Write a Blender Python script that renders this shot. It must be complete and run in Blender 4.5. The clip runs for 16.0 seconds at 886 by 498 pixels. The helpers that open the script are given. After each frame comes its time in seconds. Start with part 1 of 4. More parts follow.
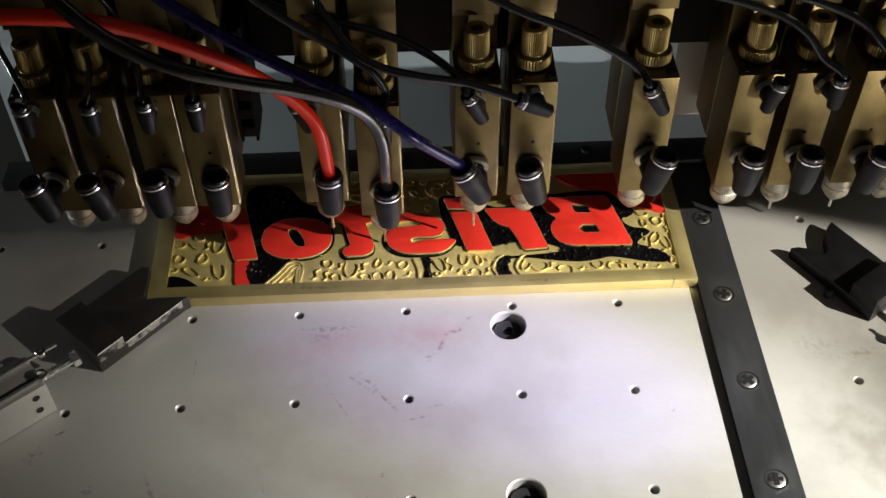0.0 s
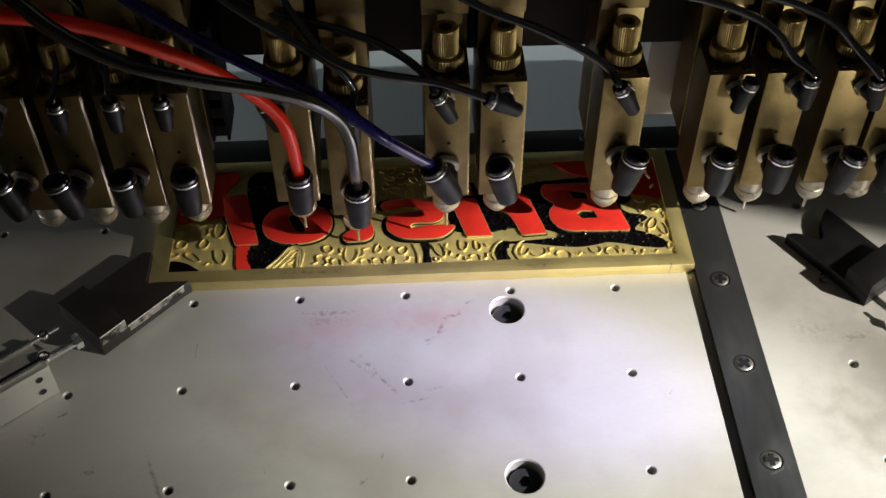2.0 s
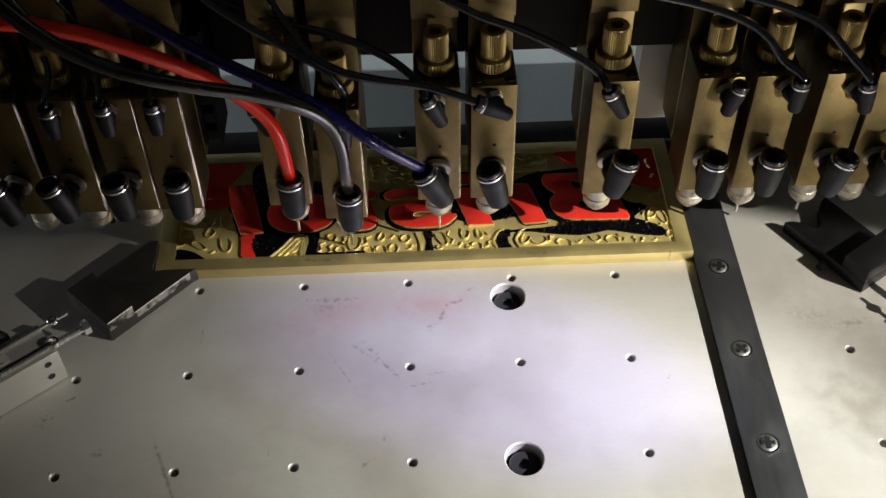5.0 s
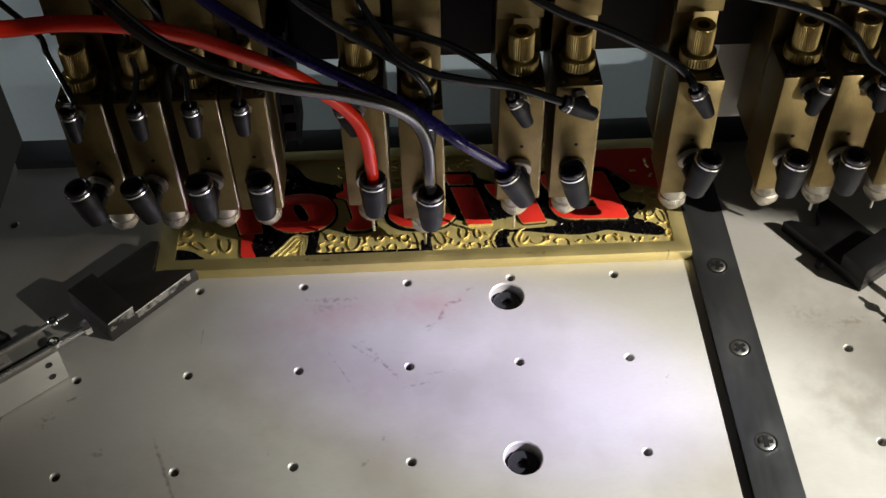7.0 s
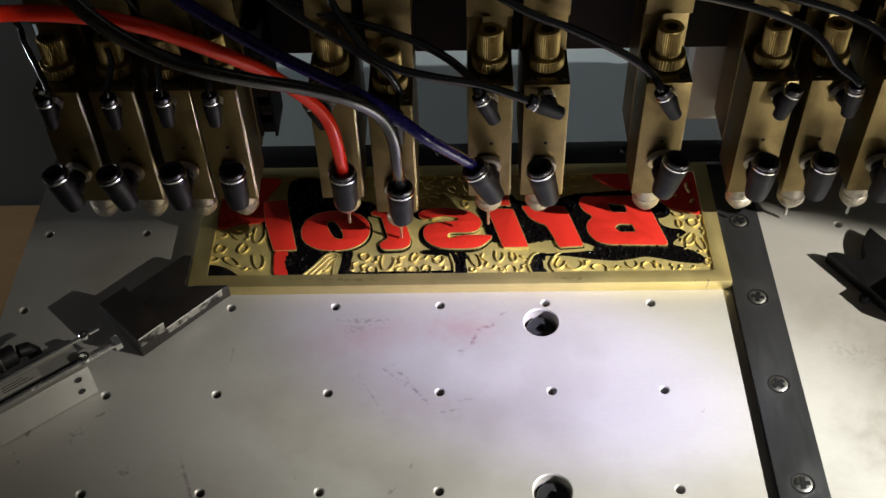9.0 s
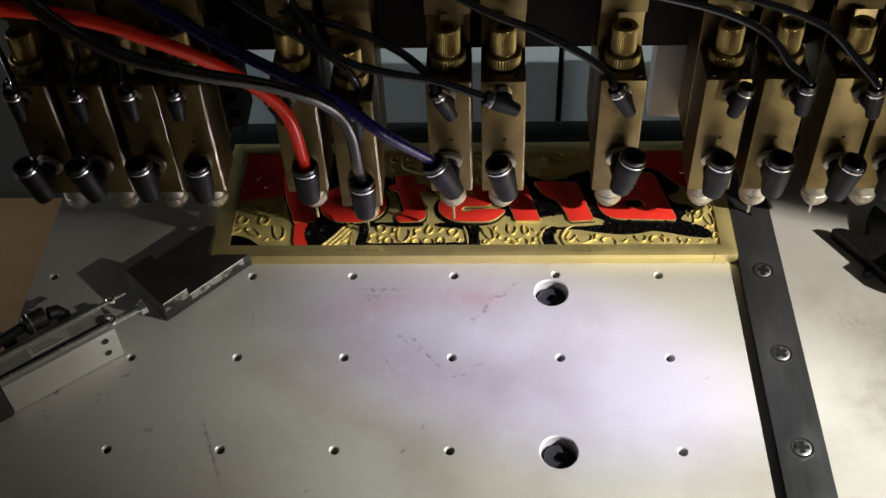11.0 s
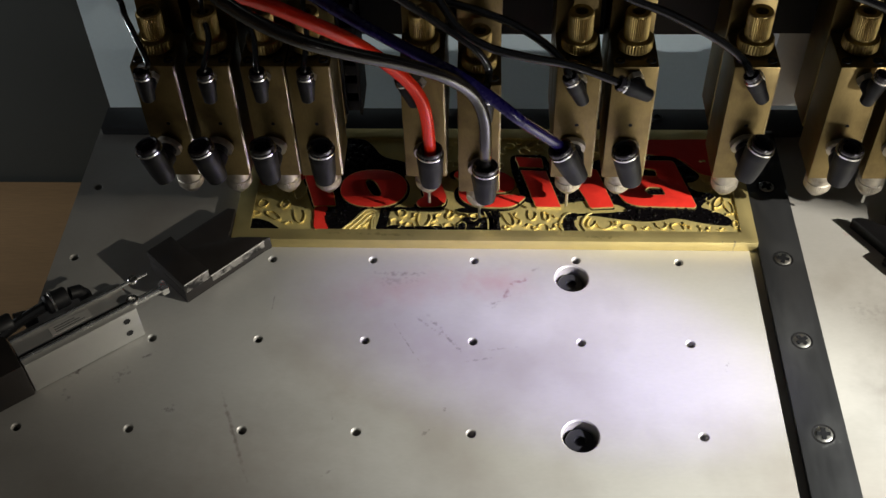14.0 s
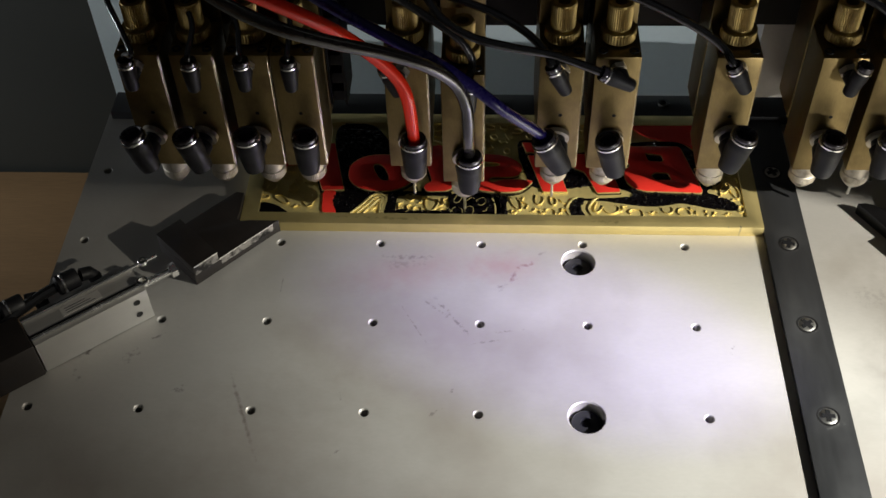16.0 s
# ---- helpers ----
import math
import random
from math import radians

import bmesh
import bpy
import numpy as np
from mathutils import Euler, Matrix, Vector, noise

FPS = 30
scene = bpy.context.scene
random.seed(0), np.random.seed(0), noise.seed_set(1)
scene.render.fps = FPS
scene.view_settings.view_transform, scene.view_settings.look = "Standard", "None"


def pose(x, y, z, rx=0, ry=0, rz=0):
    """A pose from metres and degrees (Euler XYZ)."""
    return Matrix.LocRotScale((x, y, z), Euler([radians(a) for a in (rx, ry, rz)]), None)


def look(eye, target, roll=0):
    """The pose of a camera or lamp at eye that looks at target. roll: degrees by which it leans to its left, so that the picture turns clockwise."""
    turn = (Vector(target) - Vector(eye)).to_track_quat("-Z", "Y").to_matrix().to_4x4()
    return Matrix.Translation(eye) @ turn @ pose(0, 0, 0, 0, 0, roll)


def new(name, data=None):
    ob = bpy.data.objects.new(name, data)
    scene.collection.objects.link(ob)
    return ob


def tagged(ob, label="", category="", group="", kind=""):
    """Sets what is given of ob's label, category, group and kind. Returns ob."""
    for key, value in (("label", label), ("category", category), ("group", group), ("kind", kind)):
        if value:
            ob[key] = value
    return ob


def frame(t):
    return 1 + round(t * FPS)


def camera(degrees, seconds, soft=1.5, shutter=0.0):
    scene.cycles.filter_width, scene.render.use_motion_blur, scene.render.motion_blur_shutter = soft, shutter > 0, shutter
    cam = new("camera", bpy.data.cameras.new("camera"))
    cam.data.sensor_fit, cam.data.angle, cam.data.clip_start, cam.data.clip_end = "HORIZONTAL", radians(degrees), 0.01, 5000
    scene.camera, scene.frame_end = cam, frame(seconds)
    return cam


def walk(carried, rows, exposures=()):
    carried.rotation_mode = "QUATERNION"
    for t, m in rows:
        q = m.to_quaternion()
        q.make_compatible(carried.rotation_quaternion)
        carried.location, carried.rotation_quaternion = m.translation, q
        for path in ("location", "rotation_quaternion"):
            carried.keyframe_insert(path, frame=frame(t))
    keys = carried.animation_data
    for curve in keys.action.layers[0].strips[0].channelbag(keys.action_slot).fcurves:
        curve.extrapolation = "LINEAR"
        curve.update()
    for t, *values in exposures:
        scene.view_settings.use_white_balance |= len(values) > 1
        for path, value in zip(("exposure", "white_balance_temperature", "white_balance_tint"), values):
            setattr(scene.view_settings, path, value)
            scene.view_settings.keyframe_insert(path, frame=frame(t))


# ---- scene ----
# The path: seconds, eye x y z, pitch roll yaw, the table's travel, the carriage's travel
PATH = [
    (0.0, 0.0051, -0.3334, 0.4040, -47.310, 0.395, -2.586, -0.0000, 0.0000),
    (0.2, 0.0052, -0.3321, 0.4032, -47.297, 0.404, -2.470, -0.0052, 0.0030),
    (0.3, 0.0052, -0.3314, 0.4027, -47.290, 0.408, -2.519, -0.0076, 0.0044),
    (0.5, 0.0053, -0.3306, 0.4022, -47.279, 0.418, -2.483, -0.0107, 0.0053),
    (0.7, 0.0056, -0.3311, 0.4024, -47.271, 0.437, -2.547, -0.0107, 0.0009),
    (0.8, 0.0057, -0.3316, 0.4027, -47.267, 0.447, -2.528, -0.0109, -0.0024),
    (1.0, 0.0058, -0.3325, 0.4031, -47.263, 0.452, -2.477, -0.0123, -0.0069),
    (1.2, 0.0055, -0.3330, 0.4030, -47.260, 0.422, -2.549, -0.0069, -0.0057),
    (1.3, 0.0052, -0.3332, 0.4028, -47.259, 0.399, -2.523, -0.0041, -0.0041),
    (1.5, 0.0047, -0.3334, 0.4026, -47.266, 0.356, -2.528, 0.0016, -0.0027),
    (1.7, 0.0044, -0.3332, 0.4026, -47.286, 0.321, -2.532, 0.0069, -0.0058),
    (1.8, 0.0043, -0.3331, 0.4027, -47.300, 0.305, -2.659, 0.0076, -0.0083),
    (2.0, 0.0041, -0.3327, 0.4028, -47.335, 0.284, -2.620, 0.0089, -0.0131),
    (2.2, 0.0037, -0.3322, 0.4031, -47.398, 0.282, -2.541, 0.0091, -0.0177),
    (2.3, 0.0035, -0.3319, 0.4032, -47.432, 0.286, -2.543, 0.0087, -0.0200),
    (2.5, 0.0034, -0.3317, 0.4035, -47.462, 0.309, -2.641, 0.0021, -0.0229),
    (2.7, 0.0040, -0.3321, 0.4036, -47.404, 0.360, -2.667, -0.0028, -0.0218),
    (2.8, 0.0045, -0.3324, 0.4037, -47.356, 0.392, -2.654, -0.0019, -0.0204),
    (3.0, 0.0052, -0.3332, 0.4037, -47.257, 0.443, -2.572, -0.0054, -0.0191),
    (3.2, 0.0054, -0.3342, 0.4037, -47.146, 0.454, -2.550, -0.0113, -0.0226),
    (3.3, 0.0054, -0.3347, 0.4038, -47.090, 0.453, -2.564, -0.0129, -0.0251),
    (3.5, 0.0055, -0.3352, 0.4038, -47.040, 0.462, -2.532, -0.0134, -0.0276),
    (3.7, 0.0058, -0.3350, 0.4039, -47.060, 0.489, -2.486, -0.0093, -0.0269),
    (5.8, 0.0087, -0.3315, 0.4046, -47.465, 0.804, -2.268, 0.0236, -0.0114),
    (6.0, 0.0090, -0.3312, 0.4047, -47.494, 0.836, -2.276, 0.0227, -0.0092),
    (6.3, 0.0095, -0.3314, 0.4051, -47.469, 0.900, -2.214, 0.0225, -0.0009),
    (6.5, 0.0098, -0.3317, 0.4054, -47.435, 0.934, -2.248, 0.0226, 0.0058),
    (6.7, 0.0100, -0.3318, 0.4058, -47.419, 0.944, -2.220, 0.0233, 0.0119),
    (7.0, 0.0099, -0.3318, 0.4061, -47.394, 0.930, -2.264, 0.0203, 0.0185),
    (7.2, 0.0095, -0.3314, 0.4055, -47.353, 0.910, -2.165, 0.0141, 0.0180),
    (7.3, 0.0092, -0.3311, 0.4051, -47.330, 0.894, -2.108, 0.0111, 0.0166),
    (7.5, 0.0087, -0.3308, 0.4047, -47.312, 0.839, -1.934, 0.0105, 0.0130),
    (7.7, 0.0085, -0.3311, 0.4056, -47.363, 0.686, -1.647, 0.0083, 0.0079),
    (7.8, 0.0084, -0.3314, 0.4063, -47.403, 0.597, -1.454, 0.0079, 0.0049),
    (8.0, 0.0087, -0.3321, 0.4074, -47.464, 0.545, -1.078, 0.0030, 0.0004),
    (8.2, 0.0093, -0.3329, 0.4079, -47.494, 0.646, -0.890, 0.0027, -0.0021),
    (10.3, 0.0171, -0.3413, 0.4121, -47.746, 2.105, 1.827, -0.0020, -0.0231),
    (10.5, 0.0177, -0.3420, 0.4125, -47.758, 2.205, 1.513, 0.0046, -0.0253),
    (10.7, 0.0179, -0.3426, 0.4128, -47.716, 2.144, 1.421, 0.0089, -0.0291),
    (10.8, 0.0178, -0.3428, 0.4130, -47.675, 2.050, 1.483, 0.0101, -0.0314),
    (11.0, 0.0177, -0.3431, 0.4132, -47.616, 1.903, 1.490, 0.0157, -0.0340),
    (11.2, 0.0179, -0.3432, 0.4135, -47.623, 1.894, 1.441, 0.0210, -0.0326),
    (11.3, 0.0180, -0.3432, 0.4136, -47.638, 1.909, 1.399, 0.0213, -0.0309),
    (11.5, 0.0181, -0.3432, 0.4137, -47.670, 1.936, 1.337, 0.0215, -0.0266),
    (11.7, 0.0181, -0.3434, 0.4135, -47.697, 1.941, 1.247, 0.0212, -0.0212),
    (11.8, 0.0180, -0.3435, 0.4133, -47.712, 1.942, 1.237, 0.0212, -0.0180),
    (12.0, 0.0177, -0.3437, 0.4130, -47.734, 1.932, 1.293, 0.0213, -0.0117),
    (12.2, 0.0169, -0.3438, 0.4127, -47.742, 1.902, 1.376, 0.0215, -0.0056),
    (12.3, 0.0164, -0.3438, 0.4125, -47.743, 1.881, 1.365, 0.0214, -0.0025),
    (12.5, 0.0156, -0.3440, 0.4123, -47.746, 1.837, 1.371, 0.0211, 0.0034),
    (12.7, 0.0153, -0.3447, 0.4126, -47.755, 1.793, 1.513, 0.0205, 0.0094),
    (12.8, 0.0153, -0.3451, 0.4128, -47.760, 1.769, 1.620, 0.0203, 0.0123),
    (13.0, 0.0145, -0.3460, 0.4128, -47.764, 1.713, 1.563, 0.0186, 0.0162),
    (13.1, 0.0135, -0.3464, 0.4125, -47.762, 1.679, 1.591, 0.0155, 0.0167),
    (13.2, 0.0121, -0.3467, 0.4119, -47.757, 1.640, 1.612, 0.0122, 0.0163),
    (13.3, 0.0106, -0.3471, 0.4113, -47.751, 1.600, 1.729, 0.0130, 0.0154),
    (13.4, 0.0092, -0.3474, 0.4107, -47.745, 1.560, 1.830, 0.0154, 0.0144),
    (13.5, 0.0081, -0.3476, 0.4103, -47.740, 1.523, 1.931, 0.0185, 0.0136),
    (13.6, 0.0074, -0.3477, 0.4100, -47.735, 1.486, 1.945, 0.0162, 0.0131),
    (13.7, 0.0069, -0.3477, 0.4099, -47.729, 1.449, 1.977, 0.0132, 0.0126),
    (13.8, 0.0066, -0.3477, 0.4097, -47.725, 1.414, 1.995, 0.0110, 0.0122),
    (13.9, 0.0064, -0.3477, 0.4097, -47.724, 1.383, 1.927, 0.0132, 0.0117),
    (14.0, 0.0063, -0.3477, 0.4097, -47.729, 1.360, 1.886, 0.0165, 0.0111),
    (14.1, 0.0063, -0.3477, 0.4098, -47.745, 1.346, 1.818, 0.0197, 0.0104),
    (14.2, 0.0064, -0.3478, 0.4099, -47.770, 1.341, 1.721, 0.0209, 0.0097),
    (14.3, 0.0066, -0.3478, 0.4102, -47.797, 1.339, 1.749, 0.0204, 0.0089),
    (14.4, 0.0068, -0.3479, 0.4104, -47.819, 1.338, 1.765, 0.0179, 0.0081),
    (14.5, 0.0069, -0.3480, 0.4105, -47.830, 1.335, 1.762, 0.0148, 0.0075),
    (14.6, 0.0070, -0.3482, 0.4106, -47.823, 1.326, 1.743, 0.0122, 0.0070),
    (14.7, 0.0072, -0.3484, 0.4107, -47.802, 1.314, 1.704, 0.0127, 0.0067),
    (14.8, 0.0074, -0.3486, 0.4107, -47.777, 1.303, 1.679, 0.0158, 0.0063),
    (14.9, 0.0074, -0.3488, 0.4108, -47.760, 1.297, 1.676, 0.0192, 0.0059),
    (15.0, 0.0073, -0.3490, 0.4107, -47.759, 1.299, 1.654, 0.0195, 0.0054),
    (15.1, 0.0069, -0.3492, 0.4106, -47.782, 1.315, 1.679, 0.0165, 0.0046),
    (15.2, 0.0062, -0.3494, 0.4103, -47.822, 1.341, 1.781, 0.0134, 0.0036),
    (15.3, 0.0054, -0.3495, 0.4101, -47.868, 1.371, 1.912, 0.0106, 0.0026),
    (15.4, 0.0047, -0.3497, 0.4098, -47.912, 1.397, 1.978, 0.0086, 0.0017),
    (15.5, 0.0043, -0.3498, 0.4096, -47.944, 1.411, 1.958, 0.0073, 0.0010),
    (15.6, 0.0041, -0.3499, 0.4094, -47.961, 1.410, 2.006, 0.0097, 0.0006),
    (15.7, 0.0042, -0.3499, 0.4092, -47.969, 1.399, 2.136, 0.0133, 0.0005),
    (15.8, 0.0043, -0.3498, 0.4090, -47.973, 1.383, 2.063, 0.0160, 0.0004),
    (15.9, 0.0045, -0.3498, 0.4088, -47.976, 1.366, 2.037, 0.0185, 0.0004),
    (16.0, 0.0046, -0.3498, 0.4086, -47.981, 1.351, 2.169, 0.0209, 0.0003),
]
cam = camera(43.46, 16.0, soft=1.5)
walk(cam, [(t, pose(x, y, z, 90 + p, r, w)) for t, x, y, z, p, r, w, ty, hx in PATH])

# ---- light ----
world = bpy.data.worlds.new("world")
scene.world = world
world.use_nodes = True
wn = world.node_tree.nodes
wn["Background"].inputs[0].default_value = (0.92, 0.95, 1.0, 1)
wn["Background"].inputs[1].default_value = 0.032


def spot(name, eye, target, power, size, angle, blend, color):
    li = bpy.data.lights.new(name, "SPOT")
    li.energy, li.shadow_soft_size, li.spot_size, li.spot_blend, li.color = power, size, radians(angle), blend, color
    ob = new(name, li)
    ob.matrix_world = look(eye, target)
    return ob


# the work lamp stands low at the front right; an added unseen sheet keeps its light off the valves
LAMP = Vector((0.583, -0.223, 0.324))
spot("work_lamp_spill", LAMP, (-0.02, -0.06, 0.0), 9.8, 0.003, 150, 0.3, (1.0, 0.93, 0.78))
spot("work_lamp_flood", LAMP, (0.092, 0.080, 0.0), 30.0, 0.002, 27, 1.0, (1.0, 0.955, 0.85))
spot("work_lamp_beam", LAMP, (0.094, -0.088, 0.0), 53.0, 0.003, 23, 1.0, (0.965, 0.97, 0.90))
spot("work_lamp_core", LAMP, (0.046, -0.037, 0.0), 45.0, 0.002, 11.5, 1.0, (0.42, 0.36, 1.0))
# a weaker fill light added low at the front right, for the table's bounce on the valves
spot("valve_fill_light", (0.40, -0.45, 0.0035), (0.11, 0.03, 0.08), 5.2, 0.004, 36, 1.0, (1.0, 0.98, 0.95))
# an added fill light with no known source, from the bench's far end along the back panel
spot("panel_fill_light", (-0.75, 0.098, 0.020), (-0.05, 0.165, -0.020), 9.0, 0.012, 46, 1.0, (0.95, 0.98, 1.0))


# ---- materials ----
def mat(name, color, rough=0.5, metal=0.0, coat=0.0, var=0.12, scale=60.0, bump=0.0, bscale=400.0, stretch=(1, 1, 1), rvar=0.06, trans=0.0, island=0.0, spec=0.5, dark=None, dscale=25.0, dlo=0.55, dhi=0.75, bdist=0.0004):
    """A surface with variation at two scales, relief, and, with dark, stains of that colour."""
    m = bpy.data.materials.new(name)
    m.use_nodes = True
    nt = m.node_tree
    n, link = nt.nodes, nt.links.new
    b = n["Principled BSDF"]
    b.inputs["Metallic"].default_value = metal
    b.inputs["Coat Weight"].default_value = coat
    b.inputs["Coat Roughness"].default_value = 0.08
    b.inputs["Transmission Weight"].default_value = trans
    b.inputs["Specular IOR Level"].default_value = spec
    co = n.new("ShaderNodeTexCoord")
    mp = n.new("ShaderNodeMapping")
    mp.inputs["Scale"].default_value = stretch
    info = n.new("ShaderNodeObjectInfo")
    away = n.new("ShaderNodeVectorMath")
    away.operation = "MULTIPLY_ADD"
    away.inputs[1].default_value = (3.7, 5.1, 2.9)
    link(info.outputs["Random"], away.inputs[0])
    link(co.outputs["Object"], away.inputs[2])
    link(away.outputs[0], mp.inputs[0])
    big = n.new("ShaderNodeTexNoise")
    big.inputs["Scale"].default_value, big.inputs["Detail"].default_value = scale, 5
    fine = n.new("ShaderNodeTexNoise")
    fine.inputs["Scale"].default_value, fine.inputs["Detail"].default_value = bscale, 3
    link(mp.outputs[0], big.inputs["Vector"])
    link(mp.outputs[0], fine.inputs["Vector"])
    add = n.new("ShaderNodeMath")
    add.operation = "MULTIPLY_ADD"
    add.inputs[1].default_value = 0.4
    link(fine.outputs["Fac"], add.inputs[0])
    link(big.outputs["Fac"], add.inputs[2])
    rng = n.new("ShaderNodeMapRange")
    rng.inputs["From Min"].default_value, rng.inputs["From Max"].default_value = 0.4, 1.0
    rng.inputs["To Min"].default_value, rng.inputs["To Max"].default_value = 1 - var, 1 + var
    link(add.outputs[0], rng.inputs["Value"])
    mul = n.new("ShaderNodeVectorMath")
    mul.operation = "SCALE"
    mul.inputs[0].default_value = color
    link(rng.outputs[0], mul.inputs["Scale"])
    out = mul.outputs[0]
    if dark:
        st = n.new("ShaderNodeTexNoise")
        st.inputs["Scale"].default_value, st.inputs["Detail"].default_value = dscale, 6
        link(away.outputs[0], st.inputs["Vector"])
        r2 = n.new("ShaderNodeMapRange")
        r2.inputs["From Min"].default_value, r2.inputs["From Max"].default_value = dlo, dhi
        link(st.outputs["Fac"], r2.inputs["Value"])
        mx = n.new("ShaderNodeMix")
        mx.data_type = "RGBA"
        link(r2.outputs[0], mx.inputs["Factor"])
        link(out, mx.inputs[6])
        mx.inputs[7].default_value = (*dark, 1)
        out = mx.outputs[2]
    link(out, b.inputs["Base Color"])
    rr = n.new("ShaderNodeMapRange")
    rr.inputs["From Min"].default_value, rr.inputs["From Max"].default_value = 0.4, 1.0
    rr.inputs["To Min"].default_value, rr.inputs["To Max"].default_value = max(rough - rvar, 0.03), min(rough + rvar, 1)
    link(add.outputs[0], rr.inputs["Value"])
    link(rr.outputs[0], b.inputs["Roughness"])
    if bump:
        bp = n.new("ShaderNodeBump")
        bp.inputs["Strength"].default_value, bp.inputs["Distance"].default_value = bump, bdist
        link(add.outputs[0], bp.inputs["Height"])
        link(bp.outputs[0], b.inputs["Normal"])
    return m


ALU = mat("milled_aluminium", (0.462, 0.447, 0.420), 0.52, 0.5, var=0.08, scale=22, bump=0.04, bscale=900, stretch=(0.4, 1, 1), dark=(0.27, 0.235, 0.205), dscale=11, dlo=0.48, dhi=0.82)


def marked(m, marks):
    """Adds smudges and scratches to a material: centre x y, half length, half width, turn, colour, strength."""
    nt = m.node_tree
    n, link = nt.nodes, nt.links.new
    b = n["Principled BSDF"]
    out = b.inputs["Base Color"].links[0].from_socket
    co = n.new("ShaderNodeTexCoord")
    ns = n.new("ShaderNodeTexNoise")
    ns.inputs["Scale"].default_value, ns.inputs["Detail"].default_value = 130, 6
    link(co.outputs["Object"], ns.inputs["Vector"])
    fine = n.new("ShaderNodeTexNoise")
    fine.inputs["Scale"].default_value, fine.inputs["Detail"].default_value = 420, 4
    link(co.outputs["Object"], fine.inputs["Vector"])
    for x, y, a, w, turn, colour, strength in marks:
        mp = n.new("ShaderNodeMapping")
        mp.vector_type = "TEXTURE"
        mp.inputs["Location"].default_value = (x, y, 0)
        mp.inputs["Rotation"].default_value = (0, 0, radians(turn))
        mp.inputs["Scale"].default_value = (a, w, 1)
        link(co.outputs["Object"], mp.inputs[0])
        ln = n.new("ShaderNodeVectorMath")
        ln.operation = "LENGTH"
        link(mp.outputs[0], ln.inputs[0])
        ad = n.new("ShaderNodeMath")
        ad.operation = "MULTIPLY_ADD"
        wide = w > 0.008
        ad.inputs[1].default_value, ad.inputs[2].default_value = (1.4, -0.7) if wide else (2.0, -0.9) if strength > 0.95 else (5.0, -2.1)
        link((ns if wide else fine).outputs["Fac"], ad.inputs[0])
        sm = n.new("ShaderNodeMath")
        link(ln.outputs["Value"], sm.inputs[0])
        link(ad.outputs[0], sm.inputs[1])
        rg = n.new("ShaderNodeMapRange")
        rg.interpolation_type = "SMOOTHSTEP"
        rg.inputs["From Min"].default_value, rg.inputs["From Max"].default_value = (-0.3, 1.5) if wide else (0.0, 1.3)
        rg.inputs["To Min"].default_value, rg.inputs["To Max"].default_value = strength, 0.0
        link(sm.outputs[0], rg.inputs["Value"])
        mx = n.new("ShaderNodeMix")
        mx.data_type = "RGBA"
        link(rg.outputs[0], mx.inputs["Factor"])
        link(out, mx.inputs[6])
        mx.inputs[7].default_value = (*colour, 1)
        out = mx.outputs[2]
    link(out, b.inputs["Base Color"])


